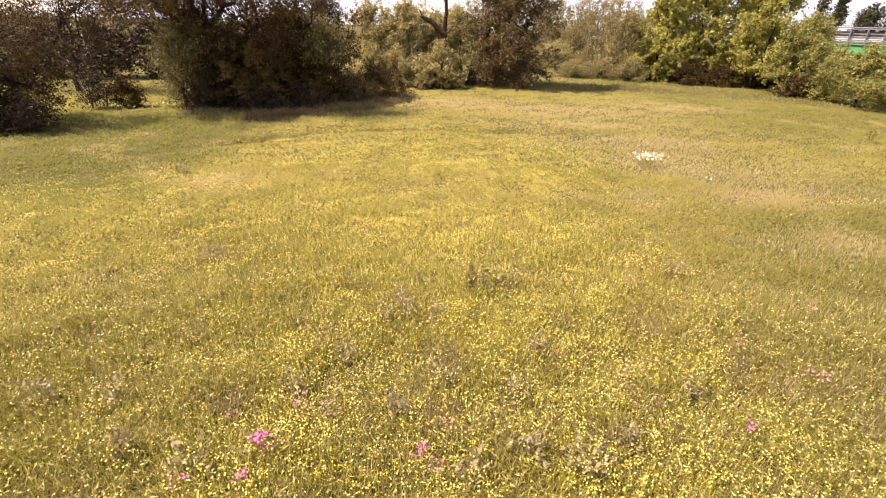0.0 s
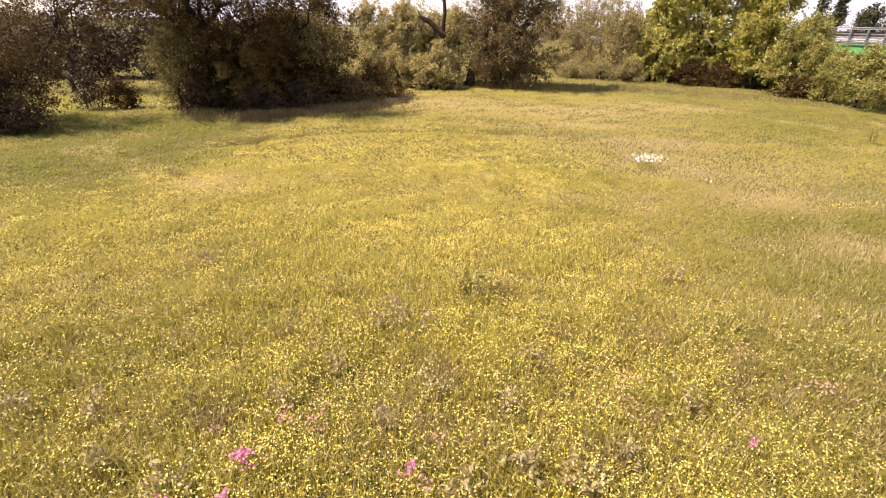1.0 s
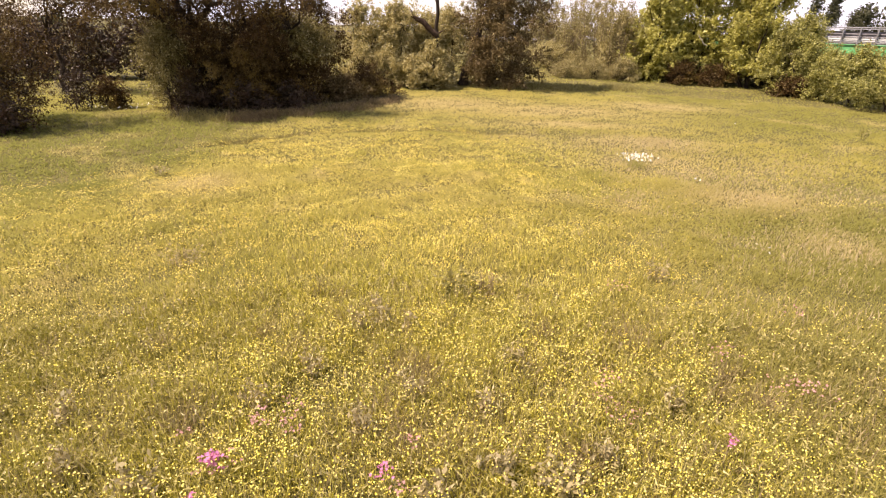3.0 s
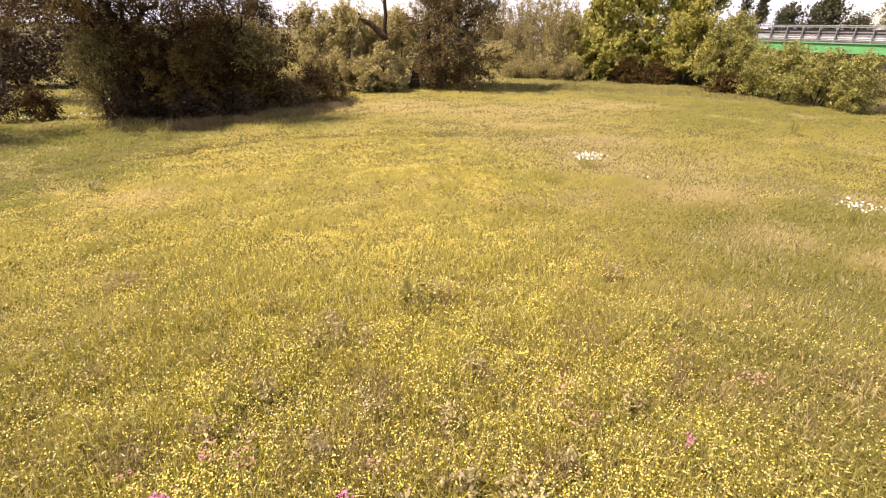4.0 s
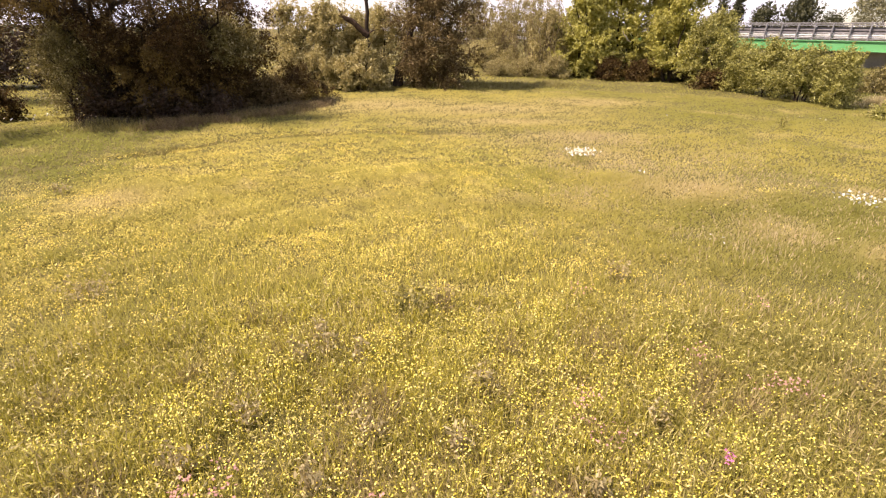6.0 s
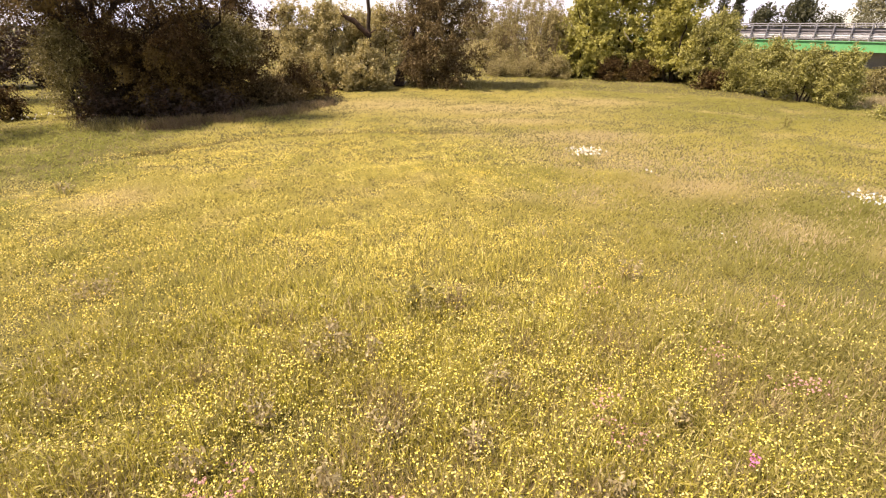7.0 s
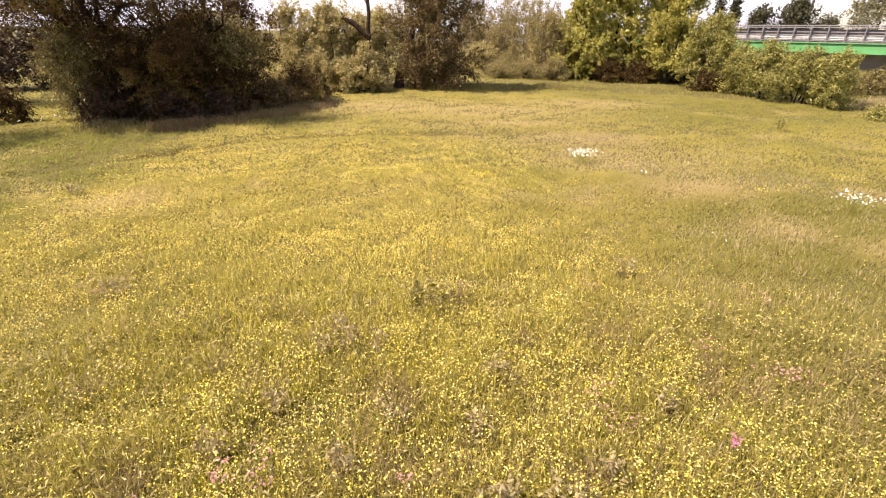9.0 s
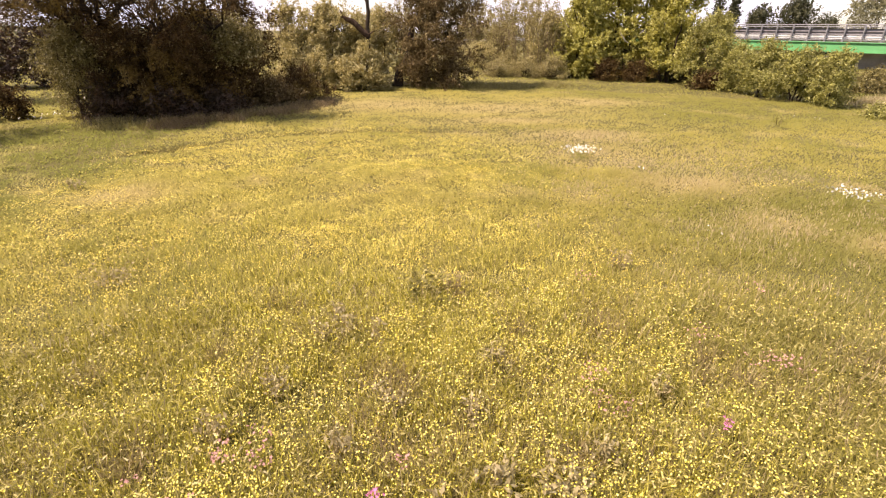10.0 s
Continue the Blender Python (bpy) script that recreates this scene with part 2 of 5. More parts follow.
M_ASPHALT = surface_material("asphalt", [(0.3, (0.04, 0.04, 0.04)), (0.6, (0.065, 0.063, 0.06))], 1.5, 0.9, 0, 0.4, 60.0, 0.3)


# ---- mesh helpers ----
def raw_mesh(name, co, faces, material):
    """A mesh from an (n, 3) array of corners and an (m, k) array of faces."""
    co, faces = np.ascontiguousarray(co, np.float32), np.ascontiguousarray(faces, np.int32)
    me = bpy.data.meshes.new(name)
    me.vertices.add(len(co))
    me.vertices.foreach_set("co", co.ravel())
    me.loops.add(faces.size)
    me.loops.foreach_set("vertex_index", faces.ravel())
    me.polygons.add(len(faces))
    me.polygons.foreach_set("loop_start", np.arange(len(faces), dtype=np.int32) * faces.shape[1])
    me.update(calc_edges=True)
    me.materials.append(material)
    return me


def child(name, me, parent, label=""):
    ob = new(name, me)
    ob.parent = parent
    return tagged(ob, label)


def part(name, bm, material, parent, label="", smooth=False):
    me = bpy.data.meshes.new(name)
    if smooth:
        for f in bm.faces:
            f.smooth = True
    bm.to_mesh(me)
    bm.free()
    me.materials.append(material)
    return child(name, me, parent, label)


def thing(name, place, label, category, group="", kind=""):
    ob = new(name)
    ob.matrix_basis = pose(*place)
    ob.empty_display_size = 0.2
    return tagged(ob, label, category, group, kind)


def unit(v):
    return v / np.maximum(np.linalg.norm(v, axis=-1, keepdims=True), 1e-9)


def waves(x, y, seed, size):
    """Soft noise about 0, between -1 and 1, over metres."""
    r, out = np.random.default_rng(seed), 0.0
    for k in range(7):
        a, f, p = r.uniform(0, 6.283), (0.6 + 0.35 * k) * 6.283 / size, r.uniform(0, 6.283)
        out = out + np.sin((x * math.cos(a) + y * math.sin(a)) * f + p + 0.8 * np.sin((y * math.cos(a) - x * math.sin(a)) * f * 0.7 + p)) / (1 + 0.4 * k)
    return out / 2.6


def smooth_step(a, b, v):
    u = np.clip((v - a) / (b - a), 0, 1)
    return u * u * (3 - 2 * u)


# the road and the bridge run along this line: a point on it, and its direction (to the near end)
ROAD_A = np.array([30.4, 42.5])
ROAD_D = np.array([0.476, -0.8795])
ROAD_N = np.array([0.8795, 0.476])


# an old wheel track crosses the back of the meadow along this line
TRACK_X, TRACK_Y = (-9.0, -6.4, -5.5, -4.1, -2.0, -0.5, 2.6, 6.0), (13.0, 15.1, 16.0, 17.3, 17.7, 18.1, 18.2, 17.6)


def from_track(x, y):
    """How far beyond the track a place lies."""
    return y - np.interp(x, TRACK_X, TRACK_Y) - 0.12 * waves(x, y, 61, 2.5)


def height(x, y):
    """The ground: a nearly level meadow, and the road's bank behind the trees."""
    x, y = np.asarray(x, float), np.asarray(y, float)
    z = 0.05 * waves(x, y, 3, 14.0) + 0.03 * waves(x, y, 4, 4.0)
    z = z - 0.45 * smooth_step(-8, -22, x) * smooth_step(14, 26, y)
    s = (x - ROAD_A[0]) * ROAD_D[0] + (y - ROAD_A[1]) * ROAD_D[1]
    d = (x - ROAD_A[0]) * ROAD_N[0] + (y - ROAD_A[1]) * ROAD_N[1]
    top = 2.3 * smooth_step(-9, -15, s) * (1 - 0.4 * smooth_step(-16, -34, s)) + 1.15 * smooth_step(4, 9, s)
    bank = smooth_step(-6.5, -0.5, d) * (1 - smooth_step(9.5, 16, d))
    mound = 0.9 * np.exp(-(((x - 9.6) / 3.6) ** 2 + ((y - 47.5) / 4.5) ** 2))
    rut = np.exp(-((y - np.interp(x, TRACK_X, TRACK_Y)) / 0.28) ** 2) * smooth_step(-9.5, -6, x) * smooth_step(4.5, 1.5, x)
    return z + top * bank + mound - 0.16 * rut


# ---- the ground, one sheet to the horizon ----
def build_ground():
    n = 170
    u = np.linspace(-1, 1, n)
    axis = 34 * u + 900 * np.sign(u) * np.abs(u) ** 5
    gx, gy = np.meshgrid(axis + 2.0, axis + 20.0)
    co = np.stack([gx.ravel(), gy.ravel(), height(gx, gy).ravel()], 1)
    i = (np.arange(n - 1)[:, None] * n + np.arange(n - 1)[None]).ravel()
    me = raw_mesh("ground", co, np.stack([i, i + 1, i + n + 1, i + n], 1), M_GROUND)
    for p in me.polygons:
        p.use_smooth = True
    tagged(new("ground", me), "level meadow soil under yellow-green wild grass", "ground", kind="structure")


build_ground()


# ---- grass, seed heads and buttercups ----
def fan_points(r, count, near, far, power=1.0):
    """Places on the meadow, thinning out with distance from its near end."""
    out = np.zeros((0, 2))
    while len(out) < count:
        d = near + (far - near) * r.random(count) ** power
        a = np.radians(2 + r.uniform(-60, 60, count) + r.choice([-1, 1], count) * r.exponential(9, count) * (r.random(count) < 0.2))
        p = np.stack([0.2 + d * np.sin(a), -0.8 + d * np.cos(a)], 1)
        out = np.concatenate([out, p[open_meadow(p[:, 0], p[:, 1])]])
    return out[:count]


def open_meadow(x, y):
    """Where the mown-free meadow lies, in front of the trees and hedges."""
    s = (x - ROAD_A[0]) * ROAD_D[0] + (y - ROAD_A[1]) * ROAD_D[1]
    d = (x - ROAD_A[0]) * ROAD_N[0] + (y - ROAD_A[1]) * ROAD_N[1]
    return (y < 60) & (d < -0.5) & (x > -40) & (x < 40)


def yellow_share(x, y):
    """How thick the buttercups stand, 0 to 1."""
    edge = 3.3 + 0.9 * waves(x, y, 21, 6.0) + 5.0 * smooth_step(6.6, 4.2, y) - 0.25 * np.maximum(y - 13, 0)
    right = 1 - 0.93 * smooth_step(-2.2, 2.2, x - edge) - 0.06 * smooth_step(2.0, 4.5, x - edge)
    back = 1 - 0.97 * smooth_step(15.8, 18.2, y + 0.9 * waves(x, y, 22, 7.0))
    left = smooth_step(-0.8, 1.2, x + 6.7 - 0.4 * (y - 13) + 0.8 * waves(x, y, 25, 5.0))
    left = np.where(y < 9, 1.0, left + (1 - left) * smooth_step(11.5, 9, y))
    patch = 0.66 + 0.27 * waves(x, y, 23, 3.0) + 0.28 * waves(x, y, 24, 1.0) + 0.32 * waves(x, y, 34, 0.5)
    drift = 0.45 * np.clip(waves(x, y, 28, 1.8) + 0.5 * waves(x, y, 29, 0.7) - 0.72, 0, 1) * smooth_step(15, 12, y) * smooth_step(8.0, 5.0, x)
    e = from_track(x, y)
    verge = (0.75 * np.exp(-((e + 0.45) / 0.3) ** 2) + 0.5 * np.exp(-((e - 0.35) / 0.25) ** 2)) * smooth_step(-7.5, -5.5, x) * smooth_step(2.5, 0.0, x) * np.clip(0.7 + 0.7 * waves(x, y, 62, 1.5), 0, 1)
    specks = 0.0
    for sx, sy, wx, wy in ((8.6, 13.2, 0.5, 0.05), (9.1, 12.3, 0.3, 0.06), (8.8, 10.6, 0.5, 0.05), (11.2, 11.3, 0.25, 0.12), (6.2, 13.7, 0.3, 0.2)):
        specks = np.maximum(specks, 0.45 * np.exp(-((x - sx) ** 2 / wx + (y - sy) ** 2 / wy)))
    right = right * (1 - 0.55 * smooth_step(-1.7, -3.0, x) * smooth_step(5.2, 3.6, y)) * (1 - 0.6 * smooth_step(2.4, 4.2, x) * smooth_step(8.0, 6.0, y))
    bare = 1 - 0.95 * np.exp(-((e - 0.05) / 0.24) ** 2) * smooth_step(-9, -7, x) * smooth_step(4, 2, x)
    return bare * np.clip(np.maximum(np.maximum(right * back * left * np.clip(patch, 0.08, 1.3), drift), np.maximum(verge, specks)), 0, 1)


def green_share(x, y):
    """How much of the field's grass is lush and green, 0 to 1."""
    left = smooth_step(-4.8, -7.6, x + 0.5 * waves(x, y, 51, 4.0)) * smooth_step(22, 19, y) * smooth_step(8.0, 11.0, y)
    right = 0.72 * smooth_step(3.8, 7.2, x - 0.25 * np.maximum(y - 9, 0)) * smooth_step(13.5, 9.5, y)
    back = 0.6 * smooth_step(7.0, 13.0, x) * smooth_step(16.0, 21.0, y)
    spot = 0.8 * np.exp(-(((x - 9.9) / 1.5) ** 2 + ((y - 11.7) / 1.3) ** 2))
    rut = np.exp(-(from_track(x, y) / 0.3) ** 2) * smooth_step(5, 2, x)
    loose = 0.55 * np.clip(waves(x, y, 52, 5.0) + 0.5 * waves(x, y, 53, 1.7), 0, 1)
    gap = 0.4 * smooth_step(-10.2, -11.2, x) * smooth_step(20.6, 22.0, y)
    bank = smooth_step(24.0, 28.0, x) * smooth_step(21.0, 24.0, y)
    return np.clip(np.maximum.reduce([left, right, back, spot, rut, loose, gap, bank]) * (1 - 0.85 * straw_share(x, y)), 0, 1)


def straw_share(x, y):
    """How much of the field's grass has gone to straw-coloured seed, 0 to 1."""
    gap = smooth_step(-10.2, -11.2, x) * smooth_step(20.6, 22.0, y)
    spots = 0.0
    for sx, sy, wx, wy in ((7.2, 11.2, 1.5, 1.0), (6.6, 17.3, 2.2, 1.0), (5.0, 23.5, 4.5, 2.2), (6.2, 14.6, 1.5, 0.9), (-5.3, 11.1, 1.0, 0.8), (8.6, 7.2, 1.0, 0.6), (5.0, 20.2, 3.0, 1.0), (0.5, 25.0, 4.0, 2.5), (10.5, 25.5, 3.0, 1.6)):
        spots = np.maximum(spots, 0.85 * np.exp(-(((x - sx) / wx) ** 2 + ((y - sy) / wy) ** 2)))
    spots = np.maximum(spots, 0.45 * np.exp(-(((x - 7.2) / 0.9) ** 2 + ((y - 8.6) / 0.8) ** 2)))
    loose = 0.5 * np.clip(waves(x, y, 54, 4.0) + 0.6 * waves(x, y, 55, 1.3) - 0.35, 0, 1)
    return np.clip(np.maximum.reduce([spots + 0 * x, loose * (1 - gap)]), 0, 1)


def sorrel_share(x, y):
    """How thick the reddish seed heads stand, 0 to 1."""
    side = smooth_step(2.8, 4.6, x) * smooth_step(4.6, 6.6, y) * (1 - smooth_step(14.5, 19, y)) * (1 - smooth_step(9.5, 12.5, x))
    spots = 0.0
    for sx, sy, wx, wy in ((7.10, 16.55, 3.5, 2.2), (6.98, 12.98, 3.0, 2.2), (6.81, 8.26, 0.5, 0.5), (4.44, 10.64, 0.5, 0.7)):
        spots = np.maximum(spots, np.exp(-((x - sx) ** 2 / wx + (y - sy) ** 2 / wy)))
    return np.clip(side * (0.06 + 0.35 * waves(x, y, 31, 3.2)) + 0.75 * spots + 0.30 * np.clip(waves(x, y, 32, 2.0) - 0.4, 0, 1), 0, 1)


def blades(r, p, tall, wide, lean, bends, lying=False):
    """Tapering blades that rise from the places p and bend over; bends: 2 segments for near ones, 1 for far ones; lying: broad side up."""
    n = len(p)
    a, b = r.uniform(0, 6.283, n), r.uniform(0, 6.283, n)
    if lying:
        a = b + 1.571 + r.normal(0, 0.35, n)
    root = np.stack([p[:, 0], p[:, 1], height(p[:, 0], p[:, 1]) - 0.01], 1)
    side = np.stack([np.cos(a), np.sin(a), 0 * a], 1) * (wide * 0.5)[:, None]
    way = np.stack([np.cos(b), np.sin(b), 0 * b], 1)
    up = np.array([0, 0, 1.0])
    tip = root + way * (lean * tall)[:, None] + up * (tall * np.sqrt(np.maximum(1 - lean**2 * 0.6, 0.1)))[:, None]
    if bends == 1:
        co = np.stack([root - side, root + side, tip], 1).reshape(-1, 3)
        return co, np.arange(3 * n).reshape(-1, 3)
    mid = root + way * (0.28 * lean * tall)[:, None] + up * (0.58 * tall)[:, None]
    co = np.stack([root - side, root + side, mid + side * 0.8, mid - side * 0.8, tip], 1).reshape(-1, 3)
    k = np.arange(n)[:, None] * 5
    return co, np.concatenate([k + [0, 1, 2], k + [0, 2, 3], k + [3, 2, 4]])


def tufted(r, p, each, spread):
    q = np.repeat(p, each, axis=0)
    return q + r.normal(0, 1, q.shape) * np.repeat(spread * r.uniform(0.4, 1.5, len(p)), each)[:, None]


def build_grass():
    r = np.random.default_rng(5)
    cos, tris, at = [], [], 0
    p = tufted(r, fan_points(r, 11000, 1.2, 7.6, 0.72), 10, 0.06)
    cos, tris, at = grow(r, p, 0.0080, 0.20, 2, cos, tris, at, 1.15)
    p = tufted(r, fan_points(r, 4500, 5.6, 10.8, 1.3), 10, 0.09)
    cos, tris, at = grow(r, p, 0.009, 0.19, 1, cos, tris, at, 1.0)
    # the same grass all round
    d, a = 10.5 * r.random(12000) ** 0.62, r.uniform(0, 6.283, 12000)
    p = np.stack([0.2 + d * np.sin(a), -0.8 + d * np.cos(a)], 1)
    p = tufted(r, p[(np.cos(a) < 0.52) | (d < 1.8)], 8, 0.1)
    cos, tris, at = grow(r, p, 0.028, 0.24, 1, cos, tris, at, 1.0)
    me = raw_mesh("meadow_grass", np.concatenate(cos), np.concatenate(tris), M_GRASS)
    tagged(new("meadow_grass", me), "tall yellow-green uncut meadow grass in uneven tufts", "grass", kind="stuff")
    cos, tris, at = [], [], 0
    p = tufted(r, fan_points(r, 29500, 5.4, 14.5, 0.9), 9, 0.12)
    cos, tris, at = grow(r, p, 0.015, 0.12, 1, cos, tris, at, 1.15, True)
    p = tufted(r, fan_points(r, 40500, 9.5, 34, 0.72), 8, 0.26)
    cos, tris, at = grow(r, p, 0.042, 0.12, 1, cos, tris, at, 1.2, True)
    p = tufted(r, fan_points(r, 9000, 32, 62, 0.8), 8, 0.5)
    cos, tris, at = grow(r, p, 0.055, 0.14, 1, cos, tris, at, 1.1, True)
    # thinner cover on the rest of the field, behind and beside
    p = np.stack([r.uniform(-30, 34, 12000), -30 + 36 * r.random(12000) ** 0.7], 1)
    a = np.degrees(np.arctan2(p[:, 0] - 0.2, p[:, 1] + 0.8))
    p = tufted(r, p[(np.abs(a - 2) > 62) & (np.hypot(p[:, 0], p[:, 1] + 0.8) > 7)], 6, 0.2)
    cos, tris, at = grow(r, p, 0.065, 0.2, 1, cos, tris, at, 1.0)
    co, tri = np.concatenate(cos), np.concatenate(tris)
    me = raw_mesh("field_grass", co, tri, M_FIELD)
    for share, values in (("lush", green_share(co[:, 0], co[:, 1])), ("ripe", straw_share(co[:, 0], co[:, 1]))):
        me.attributes.new(share, "FLOAT", "POINT").data.foreach_set("value", np.ascontiguousarray(values, np.float32))
    tagged(new("field_grass", me), "soft straw-coloured and green uncut grass across the field", "grass", kind="stuff")


def build_herbs():
    """Small leaves, withered bits and short stalks between the grass."""
    r = np.random.default_rng(8)
    p = fan_points(r, 82000, 1.4, 7.6, 0.75)
    p = p + r.normal(0, 0.03, p.shape)
    n = len(p)
    c = np.stack([p[:, 0], p[:, 1], height(p[:, 0], p[:, 1]) + np.clip(lushness(p[:, 0], p[:, 1]), 0.5, 1.5) * r.uniform(0.05, 0.25, n)], 1)
    along = unit(r.normal(0, 1, (n, 3)) * [1, 1, 0.7])
    across = unit(np.cross(along, r.normal(0, 1, (n, 3))))
    s = (0.019 * r.uniform(0.5, 1.8, n))[:, None]
    co = np.stack([c - along * s - across * s * 0.22, c - along * s * 0.6 + across * s * 0.3, c + along * s], 1).reshape(-1, 3)
    me = raw_mesh("meadow_herbs", co, np.arange(3 * n).reshape(-1, 3), M_HERB)
    tagged(new("meadow_herbs", me), "small green and withered herb leaves between the grass", "herbs", kind="stuff")


def lushness(x, y):
    return 1 + 0.28 * waves(x, y, 11, 4.0) + 0.25 * waves(x, y, 12, 1.4) + 0.38 * waves(x, y, 13, 0.75)


def grow(r, p, width, tall, bends, cos, tris, at, most_lean=0.65, lying=False):
    n = len(p)
    t = tall * np.clip(lushness(p[:, 0], p[:, 1]), 0.45, 1.7) * r.uniform(0.45, 1.2, n)
    co, tri = blades(r, p, t, width * r.uniform(0.6, 1.5, n), r.uniform(0.65 * most_lean if lying else 0.1, most_lean, n), bends, lying)
    return cos + [co], tris + [tri + at], at + len(co)


WITHERED = np.concatenate([fan_points(np.random.default_rng(14), 175, 1.8, 7.4, 0.7),
                           [(0.0, 4.37), (0.16, 4.2), (0.78, 4.22), (-0.48, 3.97), (1.39, 3.53), (1.02, 3.53), (1.90, 4.15), (-0.16, 5.69), (0.98, 5.0), (-0.69, 5.8), (1.43, 4.23), (0.52, 3.64)]])


def build_withered():
    """Brown and mauve withered tufts scattered in the near meadow."""
    r, c, each = np.random.default_rng(14), WITHERED, 120
    p = np.repeat(c, each, axis=0)
    n = len(p)
    p = p + r.normal(0, 1, p.shape) * np.repeat(r.uniform(0.05, 0.20, len(c)), each)[:, None]
    tall = np.repeat(r.uniform(0.20, 0.36, len(c)), each) * r.uniform(0.5, 1.1, n)
    co, tri = blades(r, p, tall, 0.0085 * r.uniform(0.5, 1.6, n), r.uniform(0.2, 1.0, n), 1)
    me = raw_mesh("withered_tufts", co, tri, M_DRY)
    tagged(new("withered_tufts", me), "brown withered tufts among the green grass", "dry grass", kind="stuff")


def build_seed_heads():
    r = np.random.default_rng(6)
    for name, material, share, label, count in (
            ("seed_grass", M_SEED, None, "thin beige seed heads of wild grass over the meadow", 9000),
            ("sorrel", M_SORREL, sorrel_share, "reddish sorrel and pink seed heads among the grass", 240000)):
        p = fan_points(r, count, 1.8, 20, 0.8)
        if share:
            p = p[r.random(len(p)) < np.maximum(share(p[:, 0], p[:, 1]), 0.55 * straw_share(p[:, 0], p[:, 1]) * (p[:, 0] > 2.5))]
        n = len(p)
        d = np.hypot(p[:, 0], p[:, 1])
        z, tall = height(p[:, 0], p[:, 1]), r.uniform(0.16, 0.34, n) * (1 - 0.5 * smooth_step(6, 12, d))
        a, b = r.uniform(0, 6.283, n), r.uniform(0, 6.283, n)
        wide = (0.0018 + 0.00024 * d) * r.uniform(0.6, 1.4, n)
        side = np.stack([np.cos(a), np.sin(a), 0 * a], 1) * wide[:, None]
        way = np.stack([np.cos(b) * 0.3, np.sin(b) * 0.3, 0 * b + 0.95], 1)
        root = np.stack([p[:, 0], p[:, 1], z], 1)
        base, belly, tip = (root + way * (tall * f)[:, None] for f in (0.45, 0.80, 1.0))
        co = np.stack([base, belly + side, tip, belly - side, root + side * 0.15, root - side * 0.15], 1).reshape(-1, 3)
        k = np.arange(n)[:, None] * 6
        me = raw_mesh(name, co, np.concatenate([k + [0, 1, 2], k + [0, 2, 3], k + [4, 0, 5]]), material)
        tagged(new(name, me), label, "wild grass", kind="stuff")


def cups(r, c, radius, rim, notch, depth):
    """Open flower cups: a low centre and a raised rim, cut in between the petals; with a rim of 4, a folded pair of petals."""
    n = len(c)
    normal = unit(np.stack([r.normal(-0.30, 0.42, n), r.normal(-0.12, 0.42, n), np.ones(n)], 1))
    e1 = unit(np.cross(normal, unit(r.normal(0, 1, (n, 3)))))
    e2 = np.cross(normal, e1)
    s = (radius * r.uniform(0.5, 1.28, n))[:, None, None]
    ang = np.arange(rim) * 6.283 / rim
    out = np.where(np.arange(rim) % 2 == 0, 1.0, notch)
    lift = depth * (out if rim > 4 else np.array([1.0, 0.0, 1.0, 0.0])) * r.uniform(0.6, 1.3, n)[:, None]
    ring = c[:, None] + s * ((out * np.cos(ang))[None, :, None] * e1[:, None] + (out * np.sin(ang))[None, :, None] * e2[:, None] + lift[:, :, None] * normal[:, None])
    if rim == 4:
        k = np.arange(n)[:, None] * 4
        return ring.reshape(-1, 3), np.concatenate([k + [0, 1, 3], k + [1, 2, 3]])
    co = np.concatenate([c[:, None], ring], 1).reshape(-1, 3)
    k = np.arange(n)[:, None] * (rim + 1)
    return co, np.concatenate([k + [0, 1 + j, 1 + (j + 1) % rim] for j in range(rim)])


